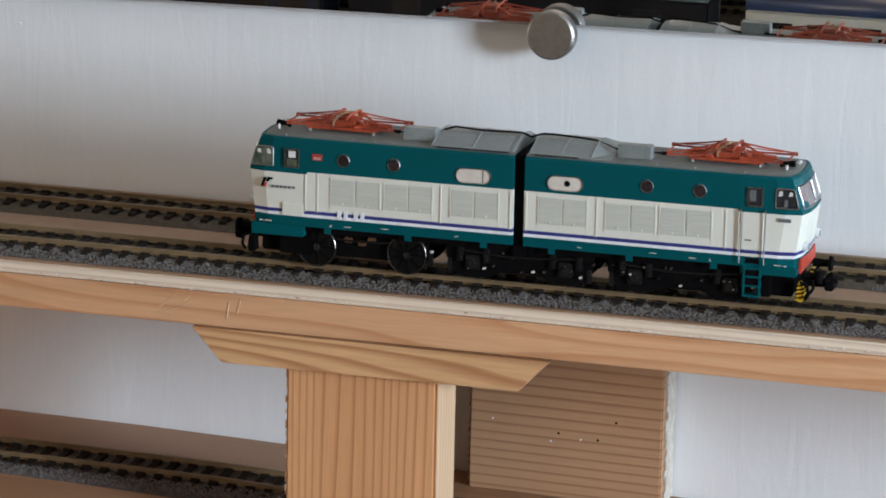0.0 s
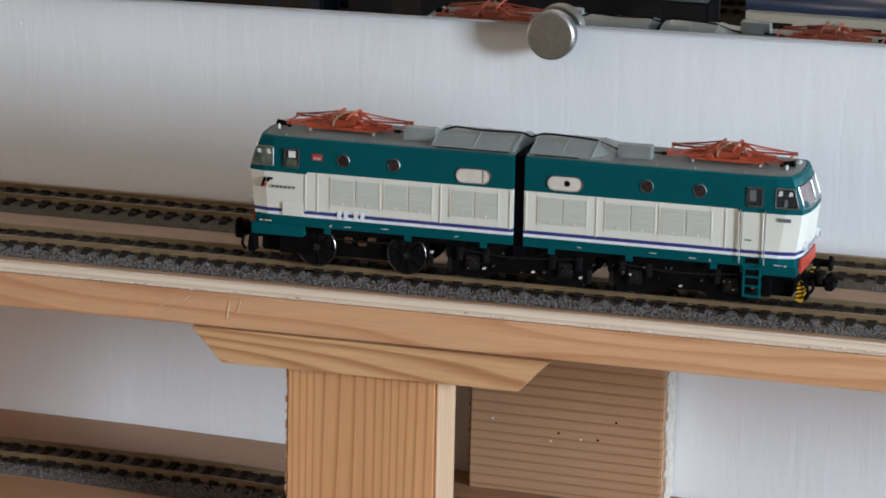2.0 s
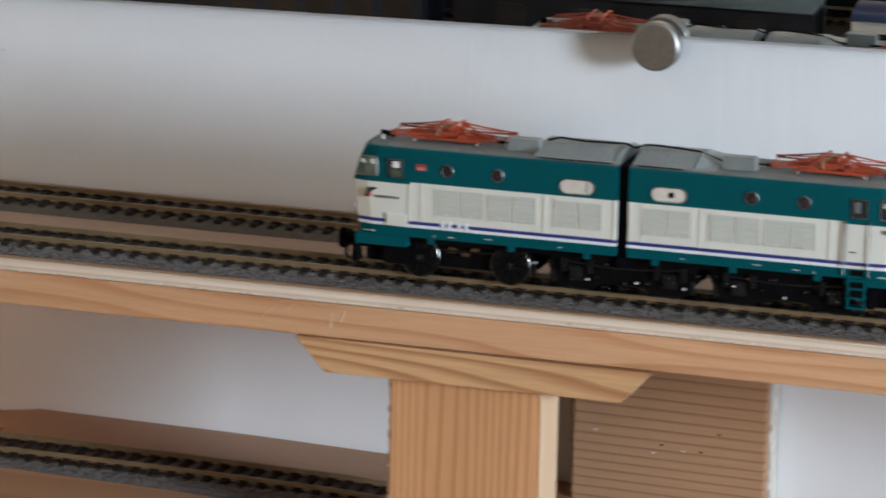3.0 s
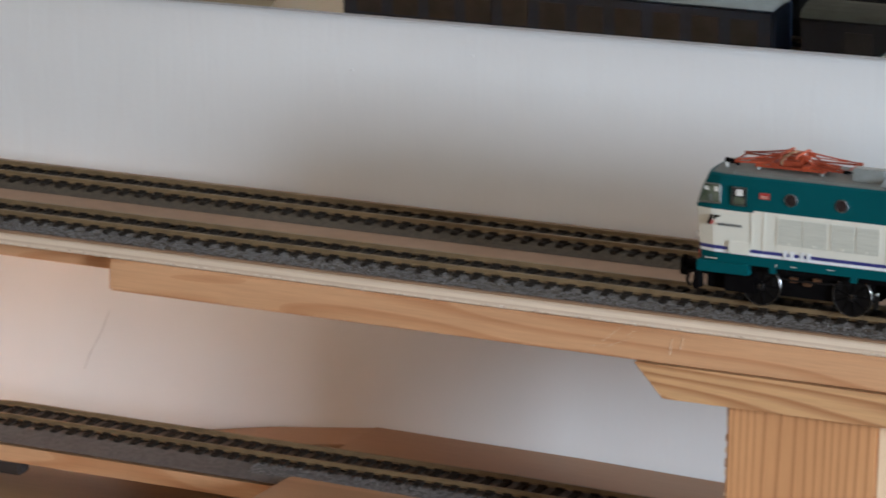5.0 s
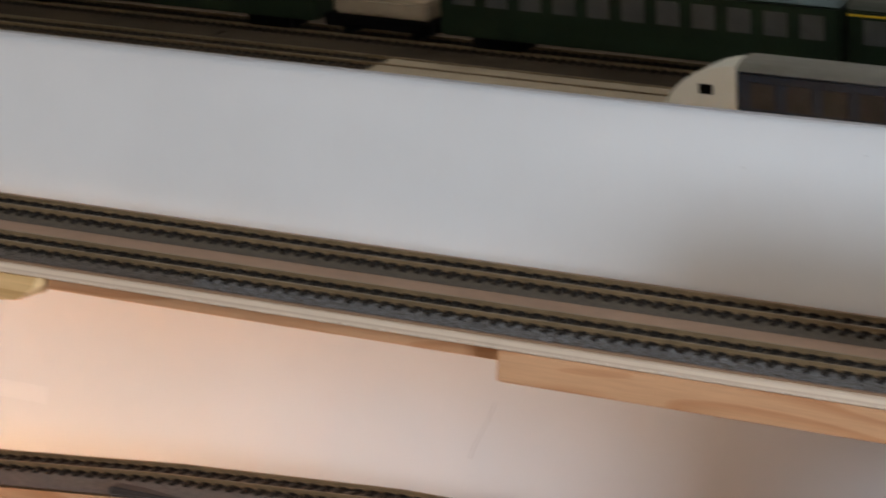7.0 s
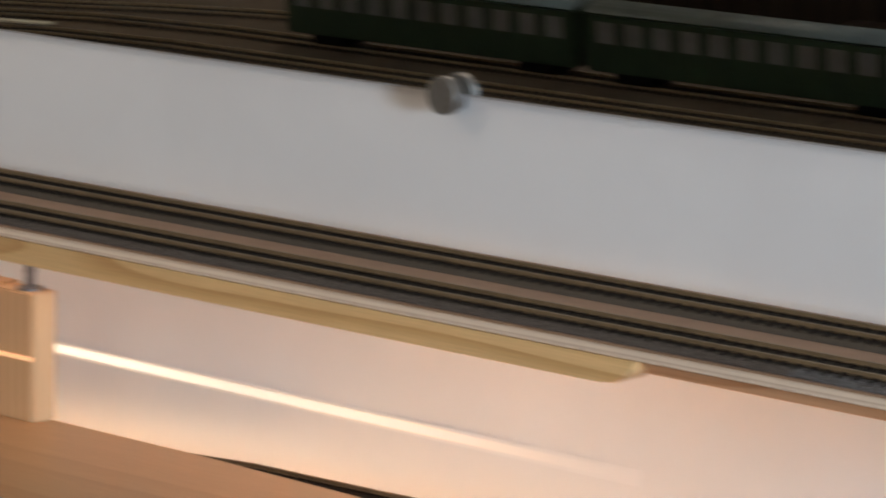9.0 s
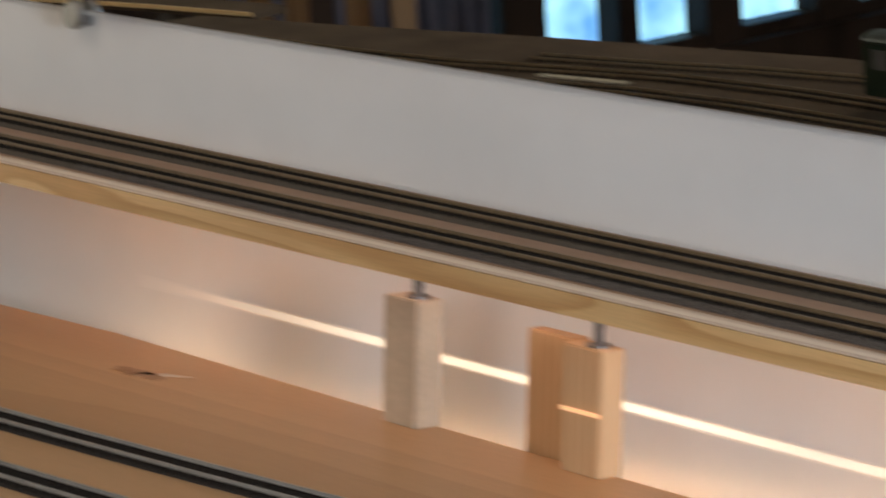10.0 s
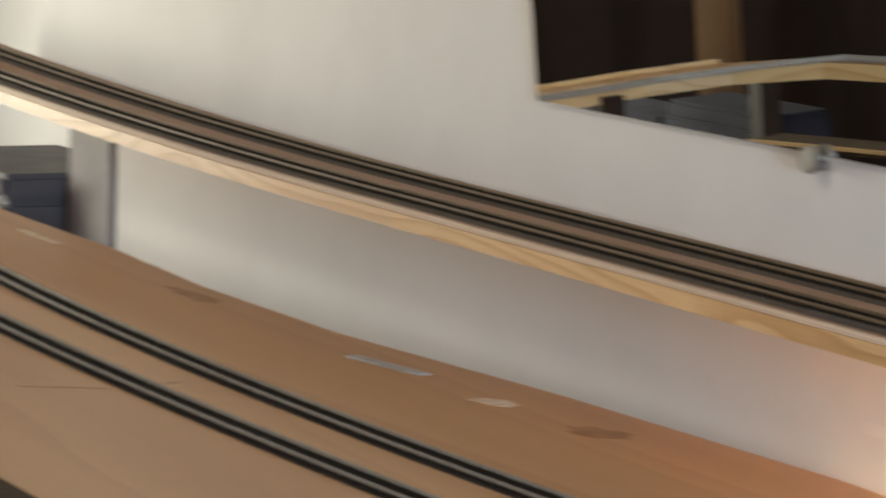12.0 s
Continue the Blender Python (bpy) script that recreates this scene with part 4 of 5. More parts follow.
            for x in (78.5, 83.6):
                pad("window_trim", x, x + 0.35, 35.6, 42.0, 0.30, CHROME, parent=dw)
            for z in (35.5, 41.8):
                pad("window_trim", 78.6, 83.9, z, z + 0.3, 0.28, CHROME, parent=dw)
            wbm = bmesh.new()
            pts = [(88.2, 35.6), (95.6, 35.6), (95.9, 36.2), (94.4, 41.6), (93.8, 42.2), (88.9, 42.2), (88.2, 41.6)]
            lo, hi = sorted((yo - f * 1.4, yo - f * 0.35))
            prism(wbm, [(sgn * x, z) for x, z in pts], lo, hi)
            cw = P("cab_window", wbm, CABGREEN if sgn < 0 else CABDARK, e, "cab side window")
            rim = bmesh.new()
            loop = [(sgn * x, yo - f * 0.45, z) for x, z in pts]
            tube(rim, loop + loop[:1], 0.28)
            P("window_trim", rim, CHROME, cw)
            for x0, x1, z0, z1 in ((88.9, 90.4, 39.6, 41.4), (92.4, 93.8, 39.8, 41.3), (90.9, 92.2, 36.0, 38.6)):
                lo, hi = sorted((yo - f * 0.5, yo - f * 0.28))
                P("cab_fitting", prism(bmesh.new(), [(sgn * x0, z0), (sgn * x1, z0 + 0.2), (sgn * x1, z1), (sgn * (x0 + 0.4), z1)], lo, hi), GREYMARK if z0 < 39 else INSUL, cw)
            if door:
                for x in (76.7, 85.1):
                    hr = tube(bmesh.new(), [(sgn * x, yo, 34.6), (sgn * x, yo + f * 0.9, 34.2), (sgn * x, yo + f * 0.9, 16.4), (sgn * x, yo, 16.0)], 0.22)
                    P("handrail", hr, STEEL, e)
            for x in (44.4, 62.5):
                P("porthole", cyl(bmesh.new(), (sgn * x, yo - f * 0.5, 39.3), (sgn * x, yo + f * 0.12, 39.3), 2.0, 22), REDWIN, e, "round dark window")
                rg = bmesh.new()
                ring = [(sgn * x + 2.15 * math.cos(a), yo + f * 0.1, 39.3 + 2.15 * math.sin(a)) for a in [2 * math.pi * i / 22 for i in range(23)]]
                P("porthole_ring", tube(rg, ring, 0.17), CHROME, e)
            ob = bmesh.new()
            r, n = 2.45, 9
            out = [(sgn * 16.1 + 3.7 + r * math.cos(a), 37.9 + r * math.sin(a)) for a in [math.pi * (i / n - 0.5) for i in range(n + 1)]]
            out += [(sgn * 16.1 - 3.7 - r * math.cos(a), 37.9 + r * math.sin(a)) for a in [math.pi * (0.5 - i / n) for i in range(n + 1)]]
            lo, hi = sorted((yo - f * 0.5, yo + f * 0.05))
            prism(ob, out, lo, hi)
            ov = P("oval_window", ob, IVORY, e, "oval window with ivory interior")
            P("oval_trim", tube(bmesh.new(), [(x, yo + f * 0.08, z) for x, z in out + out[:1]], 0.24), CHROME, ov)
            if sgn > 0:
                P("oval_shaft", cyl(bmesh.new(), (16.8, yo, 37.9), (16.8, yo + f * 0.12, 37.9), 1.05, 16), BLACK, ov)
            else:
                P("oval_bar", box(bmesh.new(), -12.9, -12.5, *sorted((yo, yo + f * 0.12)), 35.6, 40.2), GREYMARK, ov)
            # skirt brackets, steps and small marks
            for x in (12.0, 39.0, 68.0):
                pad("skirt_bracket", x - 1.2, x + 1.2, 13.0, 15.2, -0.2, GREEN)
            if door:
                for z in (5.0, 8.4, 11.6, 14.6):
                    P("cab_step", box(bmesh.new(), *sorted((sgn * 78.2, sgn * 84.0)), *sorted((yo - f * 3.0, yo + f * 0.6)), z - 0.35, z + 0.35), GREEN, e, "teal cab step")
                for x in (78.2, 83.6):
                    P("step_stringer", box(bmesh.new(), *sorted((sgn * x, sgn * (x + 0.6))), *sorted((yo - f * 0.6, yo + f * 0.5)), 4.6, 15.4), GREEN, e)
                for z in (9.6, 12.8, 17.0):
                    pad("step_hole", 78.9, 83.4, z - 0.9, z + 0.9, 0.10, BLACK)
            for x0, x1, z in ((21.0, 21.8, 16.2), (21.9, 22.3, 16.0), (46.0, 48.5, 16.5), (59.5, 61.8, 16.0), (66.5, 67.0, 16.1), (66.6, 67.2, 15.6), (88.5, 91.0, 16.0), (91.6, 92.8, 16.0)):
                pad("small_mark", x0, x1, z, z + 0.26, 0.10, IVORY)
            if sgn > 0:
                pad("cab_mark", 89.4, 93.6, 31.0, 32.2, 0.12, GREYMARK)
            else:
                mp = pad("maker_plate", 70.2, 73.8, 38.7, 40.9, 0.2, PLATERED, "small red plate")
                for z in (39.1, 39.6):
                    pad("pale_bar", 70.7, 73.3, z, z + 0.22, 0.26, IVORY, parent=mp)
                if not door:
                    lo, hi = sorted((yo - f * 0.4, yo + f * 0.12))
                    for x, z0, z1, mt in ((-92.6, 28.0, 31.4, BLACK), (-91.2, 29.9, 31.4, BLACK), (-91.6, 28.0, 29.5, PLATERED), (-90.2, 30.7, 31.4, BLACK)):
                        P("cab_mark", prism(bmesh.new(), [(x + (z0 - 28) * 0.35, z0), (x + 0.9 + (z0 - 28) * 0.35, z0), (x + 0.9 + (z1 - 28) * 0.35, z1), (x + (z1 - 28) * 0.35, z1)], lo, hi), mt, e)
                    for x in (80.0, 81.5, 83.0, 84.5, 86.0, 87.5):
                        pad("grey_bar", x, x + 1.1, 28.0, 28.8, 0.10, GREYMARK)
                    pad("cab_hatch", 76.6, 84.6, 18.6, 23.0, 0.35, WHITEP, "ivory hatch", 0.3)
                for x in (54.6, 57.0, 60.6, 63.0):
                    pad("white_bar", x, x + 1.4, 18.7, 21.6, 0.32, PUREWHITE, "white raised bar")
    P("bellows", box(bmesh.new(), -2.2, 2.2, -15.6, 15.6, 10.5, 46.4, bevel=0.5), GAPBLK, e, "black bellows between the two halves")
    # hoods, boxes, cables on the roof
    def hood(x0, x1, sl0, sl1):
        h = bmesh.new()
        secs = ((-15.3, 46.4), (-15.3, 47.0), (-6.0, 50.5), (-3.4, 50.9), (3.4, 50.9), (6.0, 50.5), (15.3, 47.0), (15.3, 46.4))
        rings = []
        for x, k in ((x0, sl0), (x0 + 2.0 + 5 * (sl0 < 1), 1.0), (x1 - 2.0 - 5 * (sl1 < 1), 1.0), (x1, sl1)):
            rings.append([h.verts.new((x, y * (1 if k == 1 else 0.92), 46.6 + (z - 46.6) * k)) for y, z in secs])
        for a, b in zip(rings[:-1], rings[1:]):
            for i in range(8):
                j = (i + 1) % 8
                h.faces.new((a[i], a[j], b[j], b[i]))
        h.faces.new(rings[0][::-1])
        h.faces.new(rings[-1])
        return h
    for hx in ((-32.0, -2.6, 0.9, 0.9), (2.6, 31.0, 0.9, 0.25)):
        hd = P("roof_hood", hood(*hx), HOODG, e, "light grey ribbed roof hood")
        for xs in (hx[0] + 0.3, (hx[0] + hx[1]) / 2 - 3 * (hx[0] > 0), hx[1] - 0.3 - 6.5 * (hx[0] > 0)):
            P("hood_rib", tube(bmesh.new(), [(xs, -15.35, 46.6), (xs, -15.35, 47.0), (xs, -6.0, 50.6), (xs, -3.4, 51.0), (xs, 3.4, 51.0), (xs, 6.0, 50.6), (xs, 15.35, 47.0)], 0.24, 6), HOODG, hd)
        for f in (-1, 1):
            P("hood_ledge", box(bmesh.new(), hx[0] + 1, hx[1] - 7 * (hx[0] > 0) - 1, *sorted((f * 15.0, f * 15.75)), 47.0, 47.35), HOODG, hd)
        for f in (-1, 1):
            P("hood_vent", box(bmesh.new(), hx[0] + 2, hx[1] - 9 * (hx[0] > 0) - 2, *sorted((f * 14.8, f * 15.45)), 46.45, 46.95), GAPBLK, hd)
    for x0, x1 in ((-43.6, -32.2), (32.0, 43.6)):
        bx = P("roof_box", box(bmesh.new(), x0, x1, -9.4, -4.6, 46.7, 52.0, bevel=0.2), HOODG, e, "light grey roof box")
        for x in (x0 + 1.5, x1 - 1.5):
            P("box_rib", box(bmesh.new(), x - 0.25, x + 0.25, -9.50, -4.5, 46.7, 52.1), HOODG, bx)
    y = -2.0
    pts = [(-33, y, 48.8), (-30.5, y, 50.8), (-27, y, 52.2), (-18, y, 51.5), (-8, y, 51.7), (-3.5, y, 51.9), (0, y, 50.4), (3.5, y, 52.0), (8, y, 52.2), (18, y, 51.6), (22.5, y, 51.2), (25.5, y, 50.0), (29, y, 48.6), (33, y, 48.0)]
    P("roof_cable", tube(bmesh.new(), pts, 0.42, 8), GAPBLK, e, "black roof cable")
    P("roof_cable", tube(bmesh.new(), [(42, -2, 48.2), (50, -2, 48.0)], 0.4), BLACK, e)
    P("roof_cable", tube(bmesh.new(), [(-51, -2, 48.0), (-44, -2, 48.2)], 0.4), BLACK, e)
    for i, x in enumerate((-84, -60, -52, 47, 60, 77)):
        P("roof_rivet", cyl(bmesh.new(), (x, -14.9, 45.6), (x, -15.2, 47.0), 0.3, 8), HOODG, e)

    def panto(cx, reach_w, reach_e):
        """A folded diamond pantograph: base frame, lower and upper arms, head with two collector strips."""
        def z(h):
            return 46.2 + (h - 46.2) / 0.86

        def rod(name, pts, r, mat=REDP, label="", parent=None, seg=6):
            return P(name, tube(bmesh.new(), [(cx + x, y, z(h)) for x, y, h in pts], r, seg), mat, parent or p, label)

        def block(name, x0, x1, y0, y1, h0, h1, bevel=0.25, mat=REDP):
            return P(name, box(bmesh.new(), cx + x0, cx + x1, y0, y1, z(h0), z(h1), bevel=bevel), mat, p)
        p = P("pantograph", box(bmesh.new(), cx - 12.5, cx + 12.5, -6.6, -5.2, z(47.6), z(48.5), bevel=0.2), REDP, e, "folded red pantograph")
        block("base_beam", -12.5, 12.5, 5.2, 6.6, 47.6, 48.5)
        for x in (-11.8, -5.0, 5.0, 11.8):
            block("cross_beam", x - 0.8, x + 0.8, -6.8, 6.8, 47.5, 48.3)
        for x in (-11.5, 11.5):
            for y in (-6.0, 6.0):
                P("insulator", cyl(bmesh.new(), (cx + x, y, 46.4), (cx + x, y, z(47.6)), 0.75, 10, 0.55), HOODG, p)
        for sx, reach in ((-1, reach_w), (1, reach_e)):
            block("arm_pivot", sx * 5.8 - 1.5, sx * 5.8 + 1.5, -6.9, 6.9, 48.3, 49.5, 0.4)
            rod("spring", [(sx * 6.5, -2.6, 49.0), (sx * 15.5, -2.6, 48.5)], 0.75, seg=8)
            rod("spring", [(sx * 6.5, 2.6, 49.0), (sx * 15.5, 2.6, 48.5)], 0.75, seg=8)
            for y in (-1, 1):
                rod("lower_arm", [(sx * 5.2, y * 5.6, 49.2), (sx * 13, y * 6.8, 49.0), (sx * reach, y * 7.8, 48.9)], 0.45)
                rod("upper_arm", [(sx * reach, y * 7.8, 49.4), (sx * 9.5, y * 5.2, 51.2), (sx * 2.4, y * 3.4, 52.7)], 0.36)
                rod("arm_brace", [(sx * reach * 0.82, y * 6.9, 49.7), (sx * 3.0, -y * 2.6, 52.4)], 0.24)
                rod("head_link", [(sx * 8.0, y * 4.4, 49.4), (sx * 5.4, y * 4.2, 51.4), (sx * 3.0, y * 3.8, 52.6)], 0.42)
                P("arm_tip", cyl(bmesh.new(), (cx + sx * (reach - 0.6), y * 7.9, z(49.15)), (cx + sx * (reach + 1.2), y * 8.1, z(49.15)), 0.75, 8), REDP if y > 0 else BLACK, p)
            rod("cross_tube", [(sx * reach, -8.2, 49.1), (sx * reach, 8.2, 49.1)], 0.36)
            rod("collector_strip", [(sx * 2.9, -9.4, 51.9), (sx * 2.9, -8.0, 52.7), (sx * 2.9, -6.5, 52.9), (sx * 2.9, 5.5, 52.9), (sx * 2.9, 7.0, 52.4)], 0.42)
            block("head_bracket", sx * 3.6 - 0.7, sx * 3.6 + 0.7, -4.4, -3.0, 49.6, 52.6)
            block("head_bracket", sx * 3.6 - 0.7, sx * 3.6 + 0.7, 3.0, 4.4, 49.6, 52.6)
        block("drive_box", -4.0, 4.0, -4.8, -1.6, 48.3, 50.4, 0.4)
        block("drive_box", -3.4, 3.4, 0.8, 4.6, 48.3, 50.8, 0.4)
        block("head_plate", -3.0, 3.0, -3.2, 3.2, 52.2, 52.8, 0.2)
        rod("tie_thread", [(-3.2, -6.2, 49.4), (-2.2, -5.2, 51.6), (0.2, -3.0, 53.3), (1.0, -0.5, 53.4), (-0.4, 1.5, 52.6)], 0.26, ROPE, "tan thread tying the pantograph down")
        rod("tie_thread", [(-2.8, -6.4, 49.0), (-3.4, -4.6, 51.4), (-0.6, -2.0, 53.2)], 0.24, ROPE, "tan thread tying the pantograph down")
    panto(-67.0, 20.0, 20.5)
    panto(68.6, 20.5, 20.5)

    # three bogies
    for cx in (-57.0, 0.0, 57.0):
        u = bmesh.new()
        box(u, cx - 22, cx + 22, -9.5, 9.5, 5.0, 13.5, bevel=0.6)
        bg = P("bogie", u, BLACK, e, "black bogie")
        outer = cx > -50
        for y in (-1, 1):
            fr = bmesh.new()
            yy = y * (13.2 if outer else 10.6)
            pts = [(cx - 26, 14.6), (cx + 26, 14.6), (cx + 26, 8.6), (cx + 22, 2.2), (cx + 11, 2.0), (cx + 7, 4.2), (cx - 7, 4.2), (cx - 11, 2.0), (cx - 22, 2.2), (cx - 26, 8.6)]
            if not outer:
                pts = [(cx - 24, 13.6), (cx + 24, 13.6), (cx + 24, 9.6), (cx + 21, 4.2), (cx - 21, 4.2), (cx - 24, 9.6)]
            prism(fr, pts, *sorted((yy - 0.8, yy + 0.8)))
            P("bogie_frame", fr, BLACK, bg)
            for dx in (-16.4, 16.4):
                P("axle_box", box(bmesh.new(), cx + dx - 2.6, cx + dx + 2.6, *sorted((yy, yy + y * 1.8)), 4.6, 9.6, bevel=0.4), DARKMETAL, bg)
                for k in (-4.6, 4.6):
                    sp = bmesh.new()
                    rings = []
                    for q in range(13):         # coils as one corrugated turning
                        z, r = 7.4 + q * 0.4, 1.5 if q % 2 else 1.05
                        rings.append([sp.verts.new((cx + dx + k + r * math.cos(t), yy + y * 0.9 + r * math.sin(t), z)) for t in [math.pi * n / 5 for n in range(10)]])
                    for ra, rb in zip(rings[:-1], rings[1:]):
                        for n in range(10):
                            m = (n + 1) % 10
                            sp.faces.new((ra[n], ra[m], rb[m], rb[n]))
                    sp.faces.new(rings[0][::-1])
                    sp.faces.new(rings[-1])
                    P("spring", sp, DARKMETAL, bg)
                P("bolt", box(bmesh.new(), cx + dx - 0.4, cx + dx + 0.4, *sorted((yy + y * 1.7, yy + y * 2.0)), 8.2, 8.7), CHROME, bg)
                P("axle_cover", cyl(bmesh.new(), (cx + dx, yy + y * 1.8, 6.9), (cx + dx, yy + y * 2.5, 6.9), 1.6, 14, 1.3), DARKMETAL, bg)
                P("brake_shoe", box(bmesh.new(), cx + dx * 1.5 - 0.8, cx + dx * 1.5 + 0.8, *sorted((yy - y * 0.5, yy + y * 1.2)), 3.2, 8.0, bevel=0.3), DARKMETAL, bg)
            P("brake_pipe", tube(bmesh.new(), [(cx - 22, yy + y * 1.5, 11.4), (cx - 5, yy + y * 1.9, 10.2), (cx + 6, yy + y * 1.9, 10.4), (cx + 22, yy + y * 1.5, 11.6)], 0.4), DARKMETAL, bg)
            P("bolt", box(bmesh.new(), cx - 6.0, cx - 5.3, *sorted((yy + y * 0.9, yy + y * 1.3)), 10.9, 11.5), CHROME, bg)
        for dx in (-16.4, 16.4):
            for y in (-1, 1):
                yw = y * (12.6 if not outer else 9.0)
                w = bmesh.new()
                cyl(w, (cx + dx, yw - y * 2.2, 7.2), (cx + dx, yw, 7.2), 7.2, 30, 7.0)
                wl = P("wheel", w, WHEELM, bg, "blackened wheel")
                ring = [(cx + dx + 6.9 * math.cos(a), yw, 7.2 + 6.9 * math.sin(a)) for a in [2 * math.pi * i / 30 for i in range(31)]]
                P("tyre", tube(bmesh.new(), ring, 0.33), RIMM, wl, "bright metal tyre")
                P("hub", cyl(bmesh.new(), (cx + dx, yw, 7.2), (cx + dx, yw + y * 0.7, 7.2), 1.3, 14, 0.9), RIMM, wl)
                if not outer:
                    for i in range(9):
                        a = 2 * math.pi * i / 9
                        P("spoke", tube(bmesh.new(), [(cx + dx + 1.2 * math.cos(a), yw + y * 0.1, 7.2 + 1.2 * math.sin(a)), (cx + dx + 6.5 * math.cos(a), yw + y * 0.1, 7.2 + 6.5 * math.sin(a))], 0.35), BLACK, wl)
    for x, z in ((-62.0, 10.4), (-57.0, 9.6), (-53.5, 11.0)):
        P("pickup", box(bmesh.new(), x - 1.4, x + 1.4, -12.6, -11.2, z - 0.9, z + 0.9, bevel=0.2), COPPER, e, "dull copper pickup under the body")
    rnd = random.Random(21)
    for i in range(26):                     # bright bolt heads and pipe ends along the running gear
        x, z = -30 + i * 4.4 + rnd.uniform(-1.5, 1.5), rnd.uniform(5.0, 11.5)
        w = rnd.uniform(0.25, 0.5)
        P("bolt", box(bmesh.new(), x - w, x + w, -15.6, -13.6, z - 0.25, z + 0.25, bevel=0.05), INSUL if i % 4 == 0 else CHROME if i % 2 else DARKMETAL, e)
    ch = bmesh.new()
    box(ch, -92, -3, -14.5, 14.5, 12.6, 16, bevel=0.3)
    box(ch, 3, 92, -14.5, 14.5, 12.6, 16, bevel=0.3)
    box(ch, -80, 80, -8.0, 8.0, 9.4, 12.8, bevel=0.5)
    # black boxes added below both cabs, standing in for the shade there
    for s in (-1, 1):
        box(ch, *sorted((s * 75, s * 87)), -13.4, 13.4, 4.0, 13, bevel=0.5)
        box(ch, *sorted((s * 82, s * 94)), -11, 11, 4.2, 13, bevel=0.5)
    P("chassis", ch, BLACK, e)
    return e


# ---- the rest of the room, mostly seen in the mirror ----


YZ = -0.100


def yard():
    s = thing("yard_shelf", 0, -0.55, YZ, "dark wooden shelf of the yard tracks across the aisle", "shelf", kind="structure")
    part("board", B(-0.22, 1.17, -0.20, 0.18, -0.018, 0.0, bevel=0.001), YARDTOP, s)
    part("board", slab(bmesh.new(), [(-0.222, 0.12), (-1.56, 0.12), (-1.55, 0.02), (-1.404, -0.016), (-1.157, -0.084), (-0.89, -0.145), (-0.60, -0.17), (-0.222, -0.17)], -0.018, 0.0), YARDTOP, s)
    for x in (-1.35, -0.13, 1.09):
        part("leg", B(x - 0.02, x + 0.02, -0.02, 0.02, ZF - YZ, -0.018), PINE_V, s)
    hb = part("hardboard_strip", B(-0.07, 0.20, -0.515, -0.475, YZ + 0.0002, YZ + 0.003, bevel=0.0005), TANBOARD)
    tagged(hb, "tan hardboard strip lying on the yard shelf", "board strip")
    # pale streak among the yard tracks, laid on as a thin strip
    st = part("pale_streak", B(-0.045, 0.045, -0.0045, 0.0045, 0.0, 0.0012, bevel=0.0003), PALESTREAK)
    st.matrix_basis = pose(-0.975, -0.494, YZ + 0.0060, 0, 0, -10)
    tagged(st, "narrow pale strip lying across the yard tracks", "card strip")
    bed = [(-0.0185, -0.0040), (-0.0140, -0.0030), (0.0140, -0.0030), (0.0185, -0.0040)]
    west = {-0.505: [(-1.50, -0.420), (-1.30, -0.425), (-1.12, -0.450), (-1.01, -0.475), (-0.92, -0.495), (-0.80, -0.505)],
            -0.565: [(-1.50, -0.465), (-1.30, -0.475), (-1.15, -0.495), (-1.024, -0.530), (-0.93, -0.553), (-0.80, -0.565)],
            -0.645: [(-1.10, -0.555), (-0.98, -0.585), (-0.90, -0.610), (-0.78, -0.635), (-0.66, -0.645)], -0.445: [(0.16, -0.445)]}
    for y, way in west.items():
        track("yard_track", [(x, v, YZ + 0.004) for x, v in way + [(1.15, y)]], "yard track with worn bright rails on the dark shelf", (9, 9), bed, YARDTOP, "yard tracks")

    def coach(x, y, mat, roof, lab, length=0.28, h=0.045, windows=11, win=COACHWIN, line=False):
        c = thing("model_coach", x, y, YZ + 0.004, lab, "model coach", "yard trains")
        part("coach_body", B(-length / 2, length / 2, -0.016, 0.016, 0.008, h, bevel=0.0015), mat, c)
        bm = bmesh.new()
        n = 8
        out = [(0.0162 * math.cos(math.pi * i / n), h + 0.006 * math.sin(math.pi * i / n)) for i in range(n + 1)]
        a = [bm.verts.new((-length / 2, y2, z)) for y2, z in out]
        b = [bm.verts.new((length / 2, y2, z)) for y2, z in out]
        for i in range(n):
            bm.faces.new((a[i], a[i + 1], b[i + 1], b[i]))
        bm.faces.new(a)
        bm.faces.new(b[::-1])
        part("coach_roof", bm, roof, c, "", True)
        for i in range(windows):
            wx = -length / 2 + length * (i + 0.75) / (windows + 0.5)
            for f in (-1, 1):
                part("coach_window", B(wx - 0.0078, wx + 0.0078, *sorted((f * 0.0158, f * 0.0164)), h - 0.021, h - 0.006), win, c)
        if line:
            part("yellow_line", B(-length / 2, length / 2, 0.0160, 0.0166, h - 0.004, h - 0.0028), YELLOW, c, "thin yellow line")
        for f in (-1, 1):
            part("coach_bogie", B(f * length * 0.36 - 0.018, f * length * 0.36 + 0.018, -0.011, 0.011, 0.0, 0.009, bevel=0.001), BLACK, c)
            part("coach_bogie_wheel", cyl(bmesh.new(), (f * length * 0.36, -0.0085, 0.005), (f * length * 0.36, 0.0085, 0.005), 0.005, 14), WHEELM, c)
        return c
    for i, x in enumerate((-0.58, -0.29, 0.085, 0.37, 0.655, 0.94)):
        coach(x, -0.565, COACHG, COACHROOF, "dark green model coach with grey windows on the yard shelf" if i != 3 else "dark green model coach with a yellow line", h=0.050, win=GREYWIN, line=i == 3)
    w = thing("model_wagon", -0.1025, -0.565, YZ + 0.004, "short flat model wagon with a pale load between the coaches", "model wagon", "yard trains")
